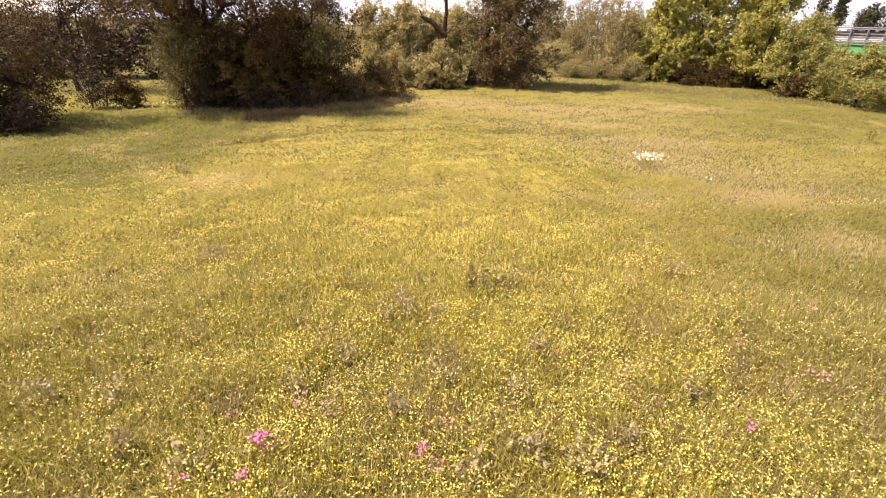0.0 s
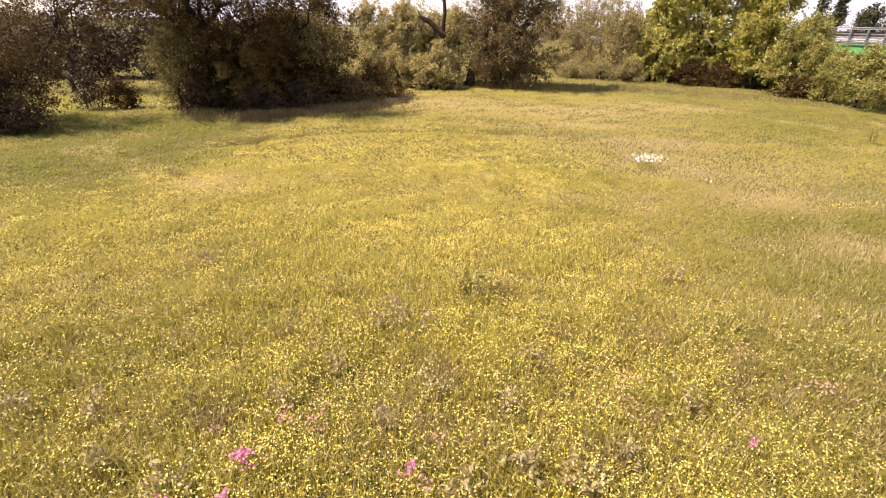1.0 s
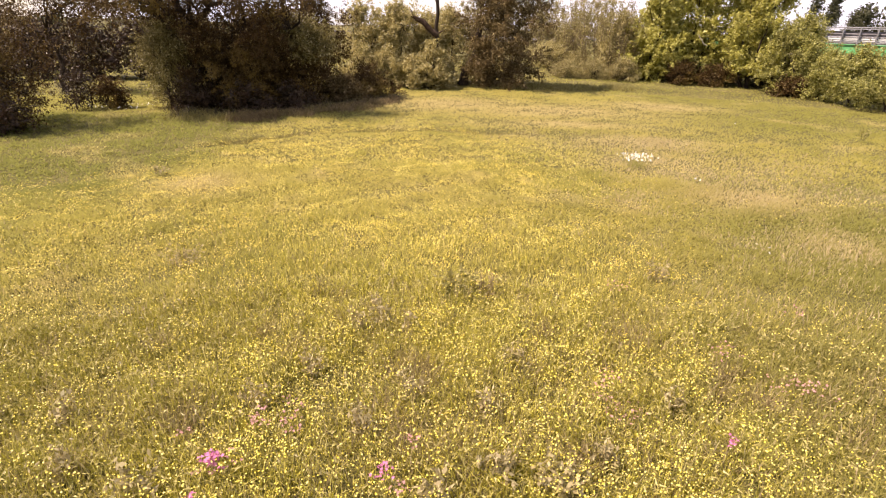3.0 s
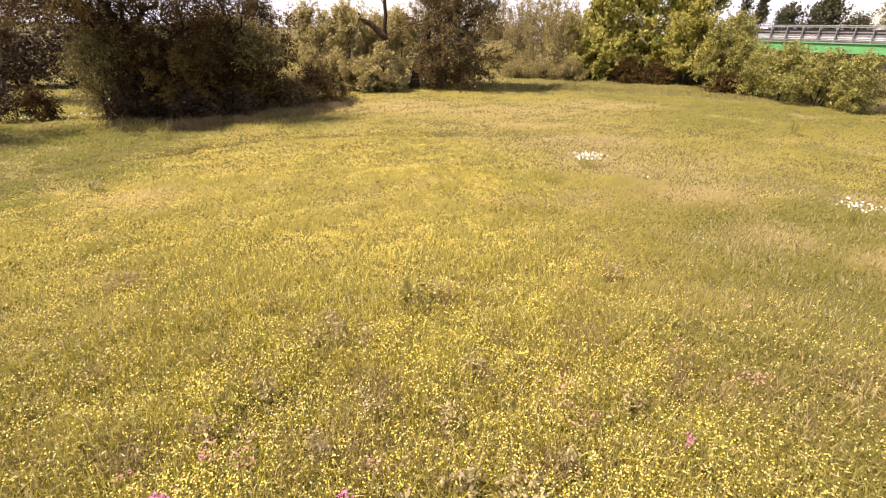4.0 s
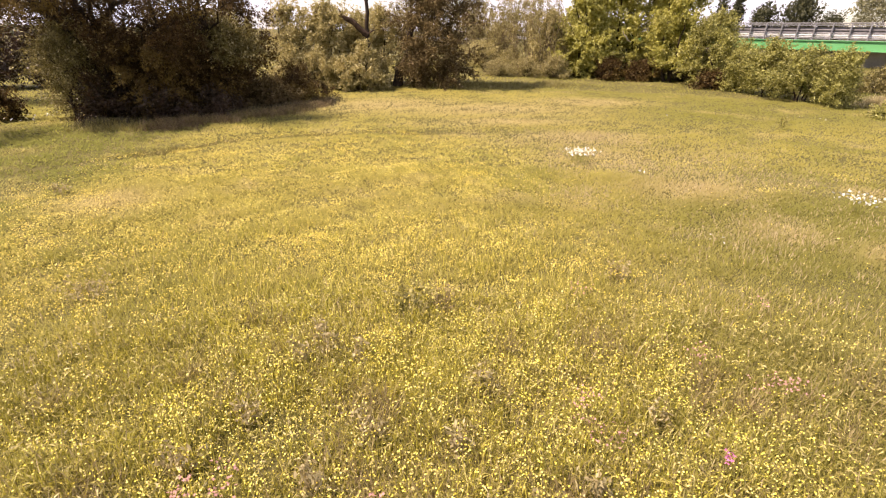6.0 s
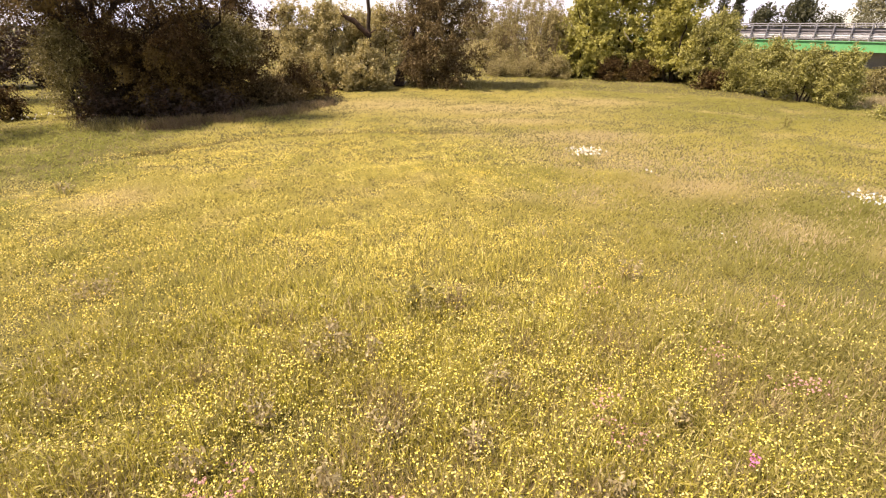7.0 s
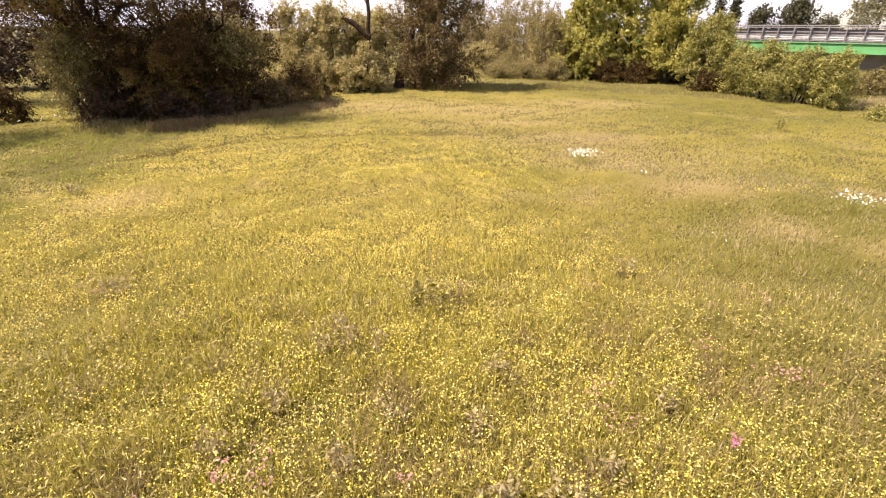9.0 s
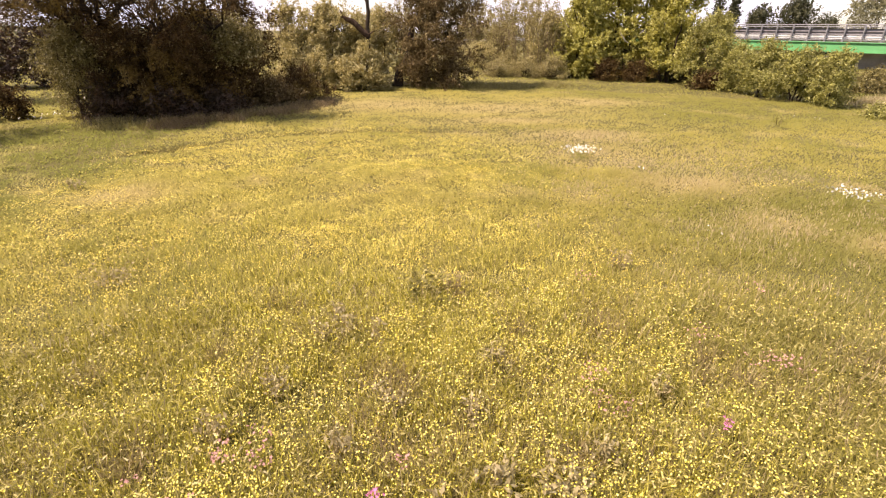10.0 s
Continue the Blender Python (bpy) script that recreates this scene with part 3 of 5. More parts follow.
def build_buttercups():
    r = np.random.default_rng(7)
    for count, near, far, power, size, rim, notch, material, label in (
            (76000, 1.4, 7.4, 0.70, 0.0072, 10, 0.80, M_YELLOW, "countless small pale yellow buttercups in flower in the grass"),
            (385000, 6.6, 20, 0.70, 0.0085, 4, 1.0, M_GOLD, "carpet of golden yellow buttercups across the meadow"),
            (22000, 0.0, 16, 0.6, 0.012, 4, 1.0, M_GOLD, "buttercups thinning out over the rest of the field")):
        if near:
            p = fan_points(r, count, near, far, power)
        else:
            d, a = far * r.random(count) ** power, r.uniform(0, 6.283, count)
            p = np.stack([0.2 + d * np.sin(a), -0.8 + d * np.cos(a)], 1)
            p = p[(np.cos(a) < 0.45) | (d < 1.6)]
        p = p + r.normal(0, 0.04, p.shape)
        clumpy = np.clip(0.80 + 0.62 * waves(p[:, 0], p[:, 1], 26, 0.9) + 0.35 * waves(p[:, 0], p[:, 1], 27, 2.4), 0.15, 1.4)
        p = p[r.random(len(p)) < yellow_share(p[:, 0], p[:, 1]) * clumpy]
        d = np.hypot(p[:, 0], p[:, 1] + 0.8)
        if rim == 10:
            p = p[r.random(len(p)) > smooth_step(6.2, 7.4, d)]
        elif near:
            p = p[r.random(len(p)) < smooth_step(6.6, 7.6, d)]
        if rim == 10:
            away = np.min(np.hypot(p[:, None, 0] - WITHERED[None, :, 0], p[:, None, 1] - WITHERED[None, :, 1]), axis=1)
            p = p[r.random(len(p)) > 0.65 * smooth_step(0.22, 0.08, away)]
        n = len(p)
        d = np.hypot(p[:, 0], p[:, 1] + 0.8)
        root = np.stack([p[:, 0], p[:, 1], height(p[:, 0], p[:, 1])], 1)
        c = root + np.stack([r.normal(0, 0.02, n), r.normal(0, 0.02, n), np.clip(lushness(p[:, 0], p[:, 1]), 0.6, 1.5) * r.uniform(0.17, 0.31, n) * (1 - 0.4 * smooth_step(6, 11, d))], 1)
        co, tris = cups(r, c, size, rim, notch, 0.5)
        tagged(new("buttercups", raw_mesh("buttercups", co, tris, material)), label, "flowers", kind="stuff")
        if rim == 10:
            side = np.stack([r.normal(0, 0.0012, n), r.normal(0, 0.0012, n), 0 * d], 1)
            co = np.stack([root - side, root + side, c], 1).reshape(-1, 3)
            tagged(new("buttercup_stems", raw_mesh("buttercup_stems", co, np.arange(3 * n).reshape(-1, 3), M_STEM)), "thin green buttercup stems between the grass", "flowers", kind="stuff")


def tuft_run(seed, line, count, spread, low, tall, wide, material, label):
    """Tufts of coarse grass in broken runs along a line."""
    r = np.random.default_rng(seed)
    t, line = r.random(count), np.array(line)
    k = np.linspace(0, 1, len(line))
    p = np.stack([np.interp(t, k, line[:, 0]), np.interp(t, k, line[:, 1])], 1) + r.normal(0, spread, (count, 2))
    p = tufted(r, p[waves(p[:, 0], p[:, 1], 41, 1.6) > -0.25], 14, 0.16 * min(1, spread / 0.3))
    n = len(p)
    co, tri = blades(r, p, r.uniform(low, tall, n) * np.clip(1 + 0.5 * waves(p[:, 0], p[:, 1], 42, 1.2), 0.4, 1.6), wide * r.uniform(0.5, 1.6, n), r.uniform(0.2, 1.0, n), 1)
    tagged(new("rank_grass", raw_mesh("rank_grass", co, tri, material)), label, "grass", kind="stuff")


def build_rank_grass():
    tuft_run(17, [(-9.8, 19.8), (-8.4, 20.1), (-6.0, 21.4), (-3.4, 24.8), (-2.3, 26.5)], 1100, 0.36, 0.10, 0.34, 0.026, M_SHADERANK, "tall rank grass darkened for the shade along the foot of the willows")
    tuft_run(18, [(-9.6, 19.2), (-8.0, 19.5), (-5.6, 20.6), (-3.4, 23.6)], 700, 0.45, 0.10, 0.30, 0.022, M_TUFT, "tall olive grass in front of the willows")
    # dark tufts drawn where the old willow's shadow falls
    tuft_run(19, [(3.2, 32.6), (7.0, 33.2), (11.6, 33.8)], 700, 0.8, 0.12, 0.34, 0.03, M_TUFT, "dark grass strip standing for the old willow's shadow")
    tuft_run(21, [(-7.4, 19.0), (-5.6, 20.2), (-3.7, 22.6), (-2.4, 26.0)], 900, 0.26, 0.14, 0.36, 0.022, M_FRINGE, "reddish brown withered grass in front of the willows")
    tuft_run(22, [(24.6, 23.6), (26.0, 24.8), (28.6, 26.4)], 420, 0.5, 0.2, 0.5, 0.03, M_PALEDOCK, "pale dry grass beyond the end of the hedge")
    tuft_run(20, list(zip(TRACK_X[1:7], TRACK_Y[1:7])), 900, 0.10, 0.07, 0.20, 0.014, M_TUFT, "dark green tufts along an old wheel track")


build_grass()
build_rank_grass()
build_withered()
build_herbs()
build_seed_heads()
build_buttercups()


# ---- trees and bushes ----
def tube(points, radii, sides):
    """A tapering limb along points."""
    points, radii = np.asarray(points, float), np.asarray(radii, float)
    way = unit(np.gradient(points, axis=0))
    other = np.where(np.abs(way[:, 2:3]) > 0.9, [[1.0, 0, 0]], [[0, 0, 1.0]])
    e1 = unit(np.cross(way, other))
    e2 = np.cross(way, e1)
    a = np.arange(sides) * 6.283 / sides
    co = (points[:, None] + radii[:, None, None] * (np.cos(a)[None, :, None] * e1[:, None] + np.sin(a)[None, :, None] * e2[:, None])).reshape(-1, 3)
    rows = [[i * sides + j, i * sides + (j + 1) % sides, (i + 1) * sides + (j + 1) % sides, (i + 1) * sides + j]
            for i in range(len(points) - 1) for j in range(sides)]
    return co, np.array(rows)


def limb_path(r, a, b, n, sag=0.0, wobble=0.06):
    t = np.linspace(0, 1, n)[:, None]
    a, b = np.asarray(a, float), np.asarray(b, float)
    p = a + (b - a) * t
    bow = np.linalg.norm(b - a)
    p[1:-1] += r.normal(0, wobble * bow, (n - 2, 3))
    p[:, 2] += (sag * bow * np.sin(t * math.pi))[:, 0]
    return p


class Limbs:
    def __init__(self):
        self.co, self.quads, self.at = [], [], 0

    def add(self, points, radii, sides):
        co, q = tube(points, radii, sides)
        self.co.append(co), self.quads.append(q + self.at)
        self.at += len(co)

    def mesh(self, name, material):
        return raw_mesh(name, np.concatenate(self.co), np.concatenate(self.quads), material)


def leaf_faces(r, centres, radii, counts, size, droop, flat=0.75, shoots=0.0, kite=False):
    """Pointed or, for near plants, kite-shaped leaves round clump centres; the share given by shoots sits along twigs that grow out and up."""
    idx = np.repeat(np.arange(len(centres)), counts)
    n = len(idx)
    way = unit(r.normal(0, 1, (n, 3)))
    rad = radii[idx] * r.random(n) ** 0.45
    p = centres[idx] + way * rad[:, None] * [1, 1, flat]
    p[:, 2] -= droop * radii[idx] * r.random(n) ** 2 * 1.6
    if shoots:
        out = centres - [*centres[:, :2].mean(0), centres[:, 2].mean() * 0.6]
        twigs = unit(unit(out)[:, None] * 0.7 + r.normal(0, 0.7, (len(centres), 7, 3)) + [0, 0, 0.55 - 1.2 * droop])
        t = r.random(n) ** 0.7
        d = twigs[idx, r.integers(0, 7, n)]
        q = centres[idx] + d * (radii[idx] * 1.9 * t)[:, None] + r.normal(0, 0.055, (n, 3))
        q[:, 2] -= droop * radii[idx] * 1.4 * t**2
        pick = r.random(n) < shoots
        p[pick] = q[pick]
    p[:, 2] = np.maximum(p[:, 2], 0.06)
    normal = unit(0.6 * way + r.normal(0, 0.8, (n, 3)) + [0, 0, 0.5])
    along = unit(np.cross(normal, r.normal(0, 1, (n, 3))) + [0, 0, -droop])
    across = unit(np.cross(normal, along))
    s = (size[idx] * r.uniform(0.6, 1.35, n))[:, None]
    w = 0.34 if droop > 0.3 else 0.42
    if not kite:
        w *= 1.25
        co = np.stack([p - along * s * 0.7 + across * s * w, p + along * s, p - along * s * 0.5 - across * s * w], 1).reshape(-1, 3)
        return co, np.arange(3 * n).reshape(-1, 3)
    co = np.stack([p - along * s, p + across * s * w - normal * s * 0.1, p + along * s, p - across * s * w - normal * s * 0.1], 1).reshape(-1, 3)
    return co, np.arange(4 * n).reshape(-1, 4)


def tree(name, x, y, tall, wide, leaf_material, leaves, leaf_size, seed, label, category, low=0.15, stems=1, droop=0.2, trunk=0.16,
         profile="tree", crown_shift=(0.0, 0.0), clump=0.5, group="", long=1.0, fill=0.5, airy=99.0):
    """A tree or bush: tapered stems, limbs out to leaf clumps, and a crown of separate leaves with gaps."""
    r = np.random.default_rng(seed)
    z0 = float(height(x, y)) - 0.03
    top = thing(name, (x, y, z0), label, category, group)
    count = int(105 * (wide * tall / 14.0) ** 0.8) + 20
    u = r.random(count * 6) ** 0.9
    ang = r.uniform(0, 6.283, count * 6)
    if profile == "bush":
        rad = (1 - np.clip(u, 0, 1) ** 2.4) ** 0.5
    elif profile == "overhang":
        rad = (0.70 + 0.30 * smooth_step(0.0, 0.5, u)) * (1 - u**4) ** 0.5
    elif profile == "cone":
        rad = (1 - u) ** 0.8 + 0.08
    else:
        rad = np.sin(math.pi * (0.20 + 0.76 * u)) ** 0.7
    rad = rad * wide * (1 + 0.22 * np.sin(2 * ang + seed) + 0.16 * np.sin(3 * ang + 5 * u + 2 * seed) + 0.12 * np.sin(7 * u + ang + seed)) * 0.84
    rho = rad * r.random(count * 6) ** fill
    c = np.stack([crown_shift[0] + rho * np.cos(ang) * long, crown_shift[1] + rho * np.sin(ang), low + u * (tall - low - 0.9 * clump)], 1)
    keep, taken = [], []
    for i in range(len(c)):
        if len(keep) >= count:
            break
        if all((c[i, 0] - q[0]) ** 2 + (c[i, 1] - q[1]) ** 2 + (c[i, 2] - q[2]) ** 2 > (0.55 * clump) ** 2 for q in taken[-60:]):
            keep.append(i), taken.append(c[i])
    c = c[keep]
    rc = clump * r.uniform(0.6, 1.35, len(c))
    high = c[:, 2] > 6.0
    share = rc**2 * np.where(high, 0.35, 1.0) * np.where(c[:, 2] > airy, 0.27, 1.0)
    counts = np.maximum((1.4 * leaves * share / share.sum()).astype(int), 4)
    co, quads = leaf_faces(r, c, rc, counts, np.where(high, 1.7, 0.80) * leaf_size, droop, 0.75, 0.6)
    child("crown", raw_mesh("crown", co, quads, leaf_material), top)
    limbs = Limbs()
    heads = []
    for k in range(stems):
        a = 6.283 * k / stems + r.uniform(0, 1)
        foot = np.array([0.22 * math.cos(a), 0.22 * math.sin(a), -0.05]) * (stems > 1)
        head = np.array([crown_shift[0] * 0.8 + (stems > 1) * wide * 0.45 * math.cos(a), crown_shift[1] * 0.8 + (stems > 1) * wide * 0.45 * math.sin(a), tall * r.uniform(0.72, 0.9)])
        path = limb_path(r, foot, head, 9, 0.0, 0.02)
        rr = trunk * (0.6 if stems > 1 else 1.0)
        radii = rr * np.linspace(1.0, 0.16, 9)
        radii[0] *= 1.35
        limbs.add(path, radii, 8)
        heads.append((path, radii))
    # boughs to a few groups of clumps, and from each bough branches to its clumps
    seeds = c[r.permutation(len(c))[:min(len(c), 5 + 2 * stems)]]
    group_of = np.argmin(((c[:, None] - seeds[None]) ** 2).sum(2), 1)
    for g in range(len(seeds)):
        mine = c[group_of == g]
        if not len(mine):
            continue
        goal = mine.mean(0)
        path, radii = heads[g % stems]
        j = int(np.clip(np.searchsorted(path[:, 2], goal[2] * 0.62 - 0.2), 1, 7))
        bough = limb_path(r, path[j], goal, 8, 0.10 - 0.12 * droop, 0.045)
        thick = np.linspace(max(radii[j] * 0.55, 0.02), 0.014, 8)
        limbs.add(bough, thick, 6)
        for q in mine[::2]:
            i = int(r.integers(3, 8))
            limbs.add(limb_path(r, bough[i], q, 5, 0.05, 0.08), np.linspace(max(0.5 * thick[i], 0.010), 0.004, 5), 4)
    child("trunk", limbs.mesh("trunk", M_BARK), top)
    return top


def twiggy_shrub(x, y, tall, wide, leaf_material, leaves, leaf_size, seed, label, group):
    """A shrub of many thin upright stems, each with side twigs, in loose young leaf."""
    r = np.random.default_rng(seed)
    top = thing("shrub", (x, y, float(height(x, y)) - 0.03), label, "bush", group)
    limbs, ends = Limbs(), []
    for k in range(int(16 + 11 * wide)):
        a, d = r.uniform(0, 6.283), wide * r.random() ** 0.6
        foot = np.array([0.45 * d * math.cos(a), 0.45 * d * math.sin(a), -0.05])
        head = np.array([d * math.cos(a), d * math.sin(a), tall * r.uniform(0.55, 1.0) * (1 - 0.3 * (d / wide) ** 2)])
        path = limb_path(r, foot, head, 7, 0.0, 0.018)
        limbs.add(path, np.linspace(0.030, 0.008, 7), 4)
        for j in range(7):
            q = path[r.integers(2, 7)]
            e = q + r.normal(0, 0.22, 3) * [1, 1, 0.6] + [0, 0, r.uniform(0.25, 0.75)]
            limbs.add(limb_path(r, q, e, 3, 0.0, 0.03), np.array([0.010, 0.007, 0.004]), 3)
            ends.append(q + (e - q) * r.uniform(0.2, 0.9))
    ends = np.array(ends)
    co, quads = leaf_faces(r, ends, np.full(len(ends), 0.26), np.full(len(ends), max(leaves // len(ends), 3)), np.full(len(ends), leaf_size), 0.0, 1.0, 0.4)
    child("crown", raw_mesh("crown", co, quads, leaf_material), top)
    child("stem_tuft", limbs.mesh("stem_tuft", M_TWIG), top, "thin upright brownish stems")
    return top


WILLOW_DARK = "dense dark olive willow with branches down to the grass"
LIME = "bright green leafy maple at the meadow edge"
HEDGE = "low bright green bush in front of the bridge"
LIT = "sunlit olive willow bush with upright shoots"
D, O, L, B = M_SHADEDLEAF, M_OLIVELEAF, M_LIMELEAF, M_BROWNLEAF
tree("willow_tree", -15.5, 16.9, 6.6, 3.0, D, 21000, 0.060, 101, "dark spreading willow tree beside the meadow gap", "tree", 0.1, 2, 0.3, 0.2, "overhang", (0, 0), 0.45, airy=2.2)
tree("willow_bush", -14.2, 16.1, 2.4, 1.5, M_SHADOWLEAF, 12000, 0.056, 158, "low dense bush darkened for the shade below the willow", "bush", 0.05, 4, 0.2, 0.06, "bush", (0, 0), 0.3)
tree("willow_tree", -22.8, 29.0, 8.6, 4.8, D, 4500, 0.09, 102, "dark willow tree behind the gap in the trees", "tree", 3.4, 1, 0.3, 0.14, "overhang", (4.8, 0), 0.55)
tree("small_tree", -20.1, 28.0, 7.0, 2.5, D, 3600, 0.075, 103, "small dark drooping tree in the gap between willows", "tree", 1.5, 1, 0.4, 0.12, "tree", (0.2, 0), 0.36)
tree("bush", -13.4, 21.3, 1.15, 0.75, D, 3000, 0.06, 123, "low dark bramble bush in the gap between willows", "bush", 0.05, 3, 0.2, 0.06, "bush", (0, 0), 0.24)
tree("bush", -14.4, 21.0, 1.6, 0.9, M_SHADOWLEAF, 2600, 0.06, 124, "thin leaning dark sapling in the gap between willows", "bush", 0.2, 2, 0.4, 0.05, "tree", (0, 0), 0.24)
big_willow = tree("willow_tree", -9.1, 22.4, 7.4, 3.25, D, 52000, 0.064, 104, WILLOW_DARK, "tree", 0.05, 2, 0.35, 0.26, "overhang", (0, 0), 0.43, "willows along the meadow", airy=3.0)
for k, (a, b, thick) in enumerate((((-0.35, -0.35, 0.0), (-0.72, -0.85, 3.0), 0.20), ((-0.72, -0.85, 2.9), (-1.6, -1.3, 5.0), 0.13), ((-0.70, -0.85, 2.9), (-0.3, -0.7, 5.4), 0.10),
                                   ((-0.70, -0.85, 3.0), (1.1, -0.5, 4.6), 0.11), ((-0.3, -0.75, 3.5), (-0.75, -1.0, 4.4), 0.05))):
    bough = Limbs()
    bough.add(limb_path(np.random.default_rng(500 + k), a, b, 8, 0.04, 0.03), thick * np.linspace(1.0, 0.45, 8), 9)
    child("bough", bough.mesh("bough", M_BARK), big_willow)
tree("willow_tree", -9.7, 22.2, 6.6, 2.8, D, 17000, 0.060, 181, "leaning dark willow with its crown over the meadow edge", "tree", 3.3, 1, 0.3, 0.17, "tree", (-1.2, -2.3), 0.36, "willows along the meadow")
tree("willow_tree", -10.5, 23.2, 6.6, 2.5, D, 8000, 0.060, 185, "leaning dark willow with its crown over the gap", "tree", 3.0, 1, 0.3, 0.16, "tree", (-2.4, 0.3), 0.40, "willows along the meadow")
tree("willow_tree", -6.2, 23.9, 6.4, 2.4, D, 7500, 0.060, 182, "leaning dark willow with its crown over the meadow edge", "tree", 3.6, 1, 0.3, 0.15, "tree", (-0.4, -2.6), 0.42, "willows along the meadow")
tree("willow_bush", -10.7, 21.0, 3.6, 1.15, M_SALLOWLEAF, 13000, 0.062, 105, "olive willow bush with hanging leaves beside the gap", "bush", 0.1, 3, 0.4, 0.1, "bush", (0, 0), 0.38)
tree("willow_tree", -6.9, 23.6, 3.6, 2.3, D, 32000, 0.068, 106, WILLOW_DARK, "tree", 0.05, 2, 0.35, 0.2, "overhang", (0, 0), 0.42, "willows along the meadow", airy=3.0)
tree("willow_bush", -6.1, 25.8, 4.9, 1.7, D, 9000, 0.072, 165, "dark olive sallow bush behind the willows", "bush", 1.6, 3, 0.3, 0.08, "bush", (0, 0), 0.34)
# low fringe added to put the dark shade at the willows' foot
tree("willow_bush", -7.8, 20.9, 1.2, 1.2, M_SHADOWLEAF, 4500, 0.06, 166, "low bramble fringe, near-black for the shade below the willows", "bush", 0.05, 3, 0.2, 0.05, "bush", (0, 0), 0.28, "bramble fringe")
tree("willow_bush", -9.6, 20.5, 1.3, 1.2, M_SHADOWLEAF, 4500, 0.06, 167, "low bramble fringe, near-black for the shade below the willows", "bush", 0.05, 3, 0.2, 0.05, "bush", (0, 0), 0.28, "bramble fringe")
tree("willow_bush", -6.2, 21.9, 1.1, 1.2, M_SHADOWLEAF, 4500, 0.06, 168, "low bramble fringe, near-black for the shade below the willows", "bush", 0.05, 3, 0.2, 0.05, "bush", (0, 0), 0.28, "bramble fringe")
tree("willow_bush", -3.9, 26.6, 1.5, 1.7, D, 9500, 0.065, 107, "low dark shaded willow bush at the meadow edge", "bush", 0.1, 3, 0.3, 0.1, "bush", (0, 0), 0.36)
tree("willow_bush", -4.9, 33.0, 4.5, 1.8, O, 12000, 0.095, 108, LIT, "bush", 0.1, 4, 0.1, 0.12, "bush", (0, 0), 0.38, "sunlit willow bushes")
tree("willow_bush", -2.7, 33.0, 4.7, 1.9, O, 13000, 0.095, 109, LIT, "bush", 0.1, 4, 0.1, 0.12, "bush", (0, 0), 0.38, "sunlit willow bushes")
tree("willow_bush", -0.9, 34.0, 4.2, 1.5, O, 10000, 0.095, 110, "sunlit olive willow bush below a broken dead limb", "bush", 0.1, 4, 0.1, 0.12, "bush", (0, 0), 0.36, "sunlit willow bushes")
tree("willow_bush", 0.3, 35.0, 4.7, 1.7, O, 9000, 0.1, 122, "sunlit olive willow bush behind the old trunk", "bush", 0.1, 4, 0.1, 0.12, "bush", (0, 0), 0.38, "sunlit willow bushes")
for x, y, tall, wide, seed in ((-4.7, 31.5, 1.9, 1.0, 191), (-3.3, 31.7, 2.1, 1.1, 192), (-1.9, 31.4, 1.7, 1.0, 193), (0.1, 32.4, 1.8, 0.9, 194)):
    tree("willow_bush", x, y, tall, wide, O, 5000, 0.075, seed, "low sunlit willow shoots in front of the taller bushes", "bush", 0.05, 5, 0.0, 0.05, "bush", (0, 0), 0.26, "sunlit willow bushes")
tree("old_willow_tree", 1.25, 33.2, 9.0, 3.1, M_MIDLEAF, 40000, 0.100, 111, "old dark willow with a short thick trunk", "tree", 0.15, 1, 0.35, 0.25, "tree", (2.5, 0.0), 0.5)
BROWN = "brownish young shrub with thin bare twigs"
for x, y, tall, wide, seed in ((12.4, 43.6, 6.2, 2.0, 113), (14.6, 47.0, 7.0, 2.3, 128), (5.0, 88.0, 8.0, 3.4, 112), (10.0, 86.5, 8.4, 3.6, 127), (15.0, 85.0, 8.4, 3.6, 124), (20.5, 82.0, 9.0, 3.6, 129)):
    twiggy_shrub(x, y, tall, wide, B, 7500, 0.07 if y < 60 else 0.11, seed, BROWN, "brownish shrubs")
tree("thicket", 8.9, 45.0, 1.9, 2.9, O, 11000, 0.06, 159, "smooth pale green thicket on the bank", "bush", 0.05, 6, 0.0, 0.04, "bush", (0, 0), 0.34)
tree("thicket", 10.6, 43.6, 1.3, 1.8, B, 4500, 0.075, 160, "low brownish thicket on the bank", "bush", 0.05, 6, 0.0, 0.03, "bush", (0, 0), 0.3)
tree("shrub", 13.6, 41.6, 4.6, 1.6, O, 8000, 0.10, 114, "olive shrub in front of the road bank", "bush", 0.05, 5, 0.0, 0.1, "bush", (0, 0), 0.4)
# undergrowth leaf tones are kept dark for the shade under the maples
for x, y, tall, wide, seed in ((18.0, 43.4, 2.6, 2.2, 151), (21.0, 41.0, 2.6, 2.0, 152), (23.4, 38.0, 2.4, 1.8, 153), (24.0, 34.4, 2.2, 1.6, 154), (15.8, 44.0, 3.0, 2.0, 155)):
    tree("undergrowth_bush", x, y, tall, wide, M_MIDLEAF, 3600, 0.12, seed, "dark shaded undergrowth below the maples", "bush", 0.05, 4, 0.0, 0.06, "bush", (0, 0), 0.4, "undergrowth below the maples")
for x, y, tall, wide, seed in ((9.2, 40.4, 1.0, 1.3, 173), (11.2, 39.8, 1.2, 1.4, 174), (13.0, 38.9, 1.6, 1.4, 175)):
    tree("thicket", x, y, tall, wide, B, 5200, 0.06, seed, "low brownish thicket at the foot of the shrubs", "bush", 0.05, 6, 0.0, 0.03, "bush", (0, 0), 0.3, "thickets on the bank")
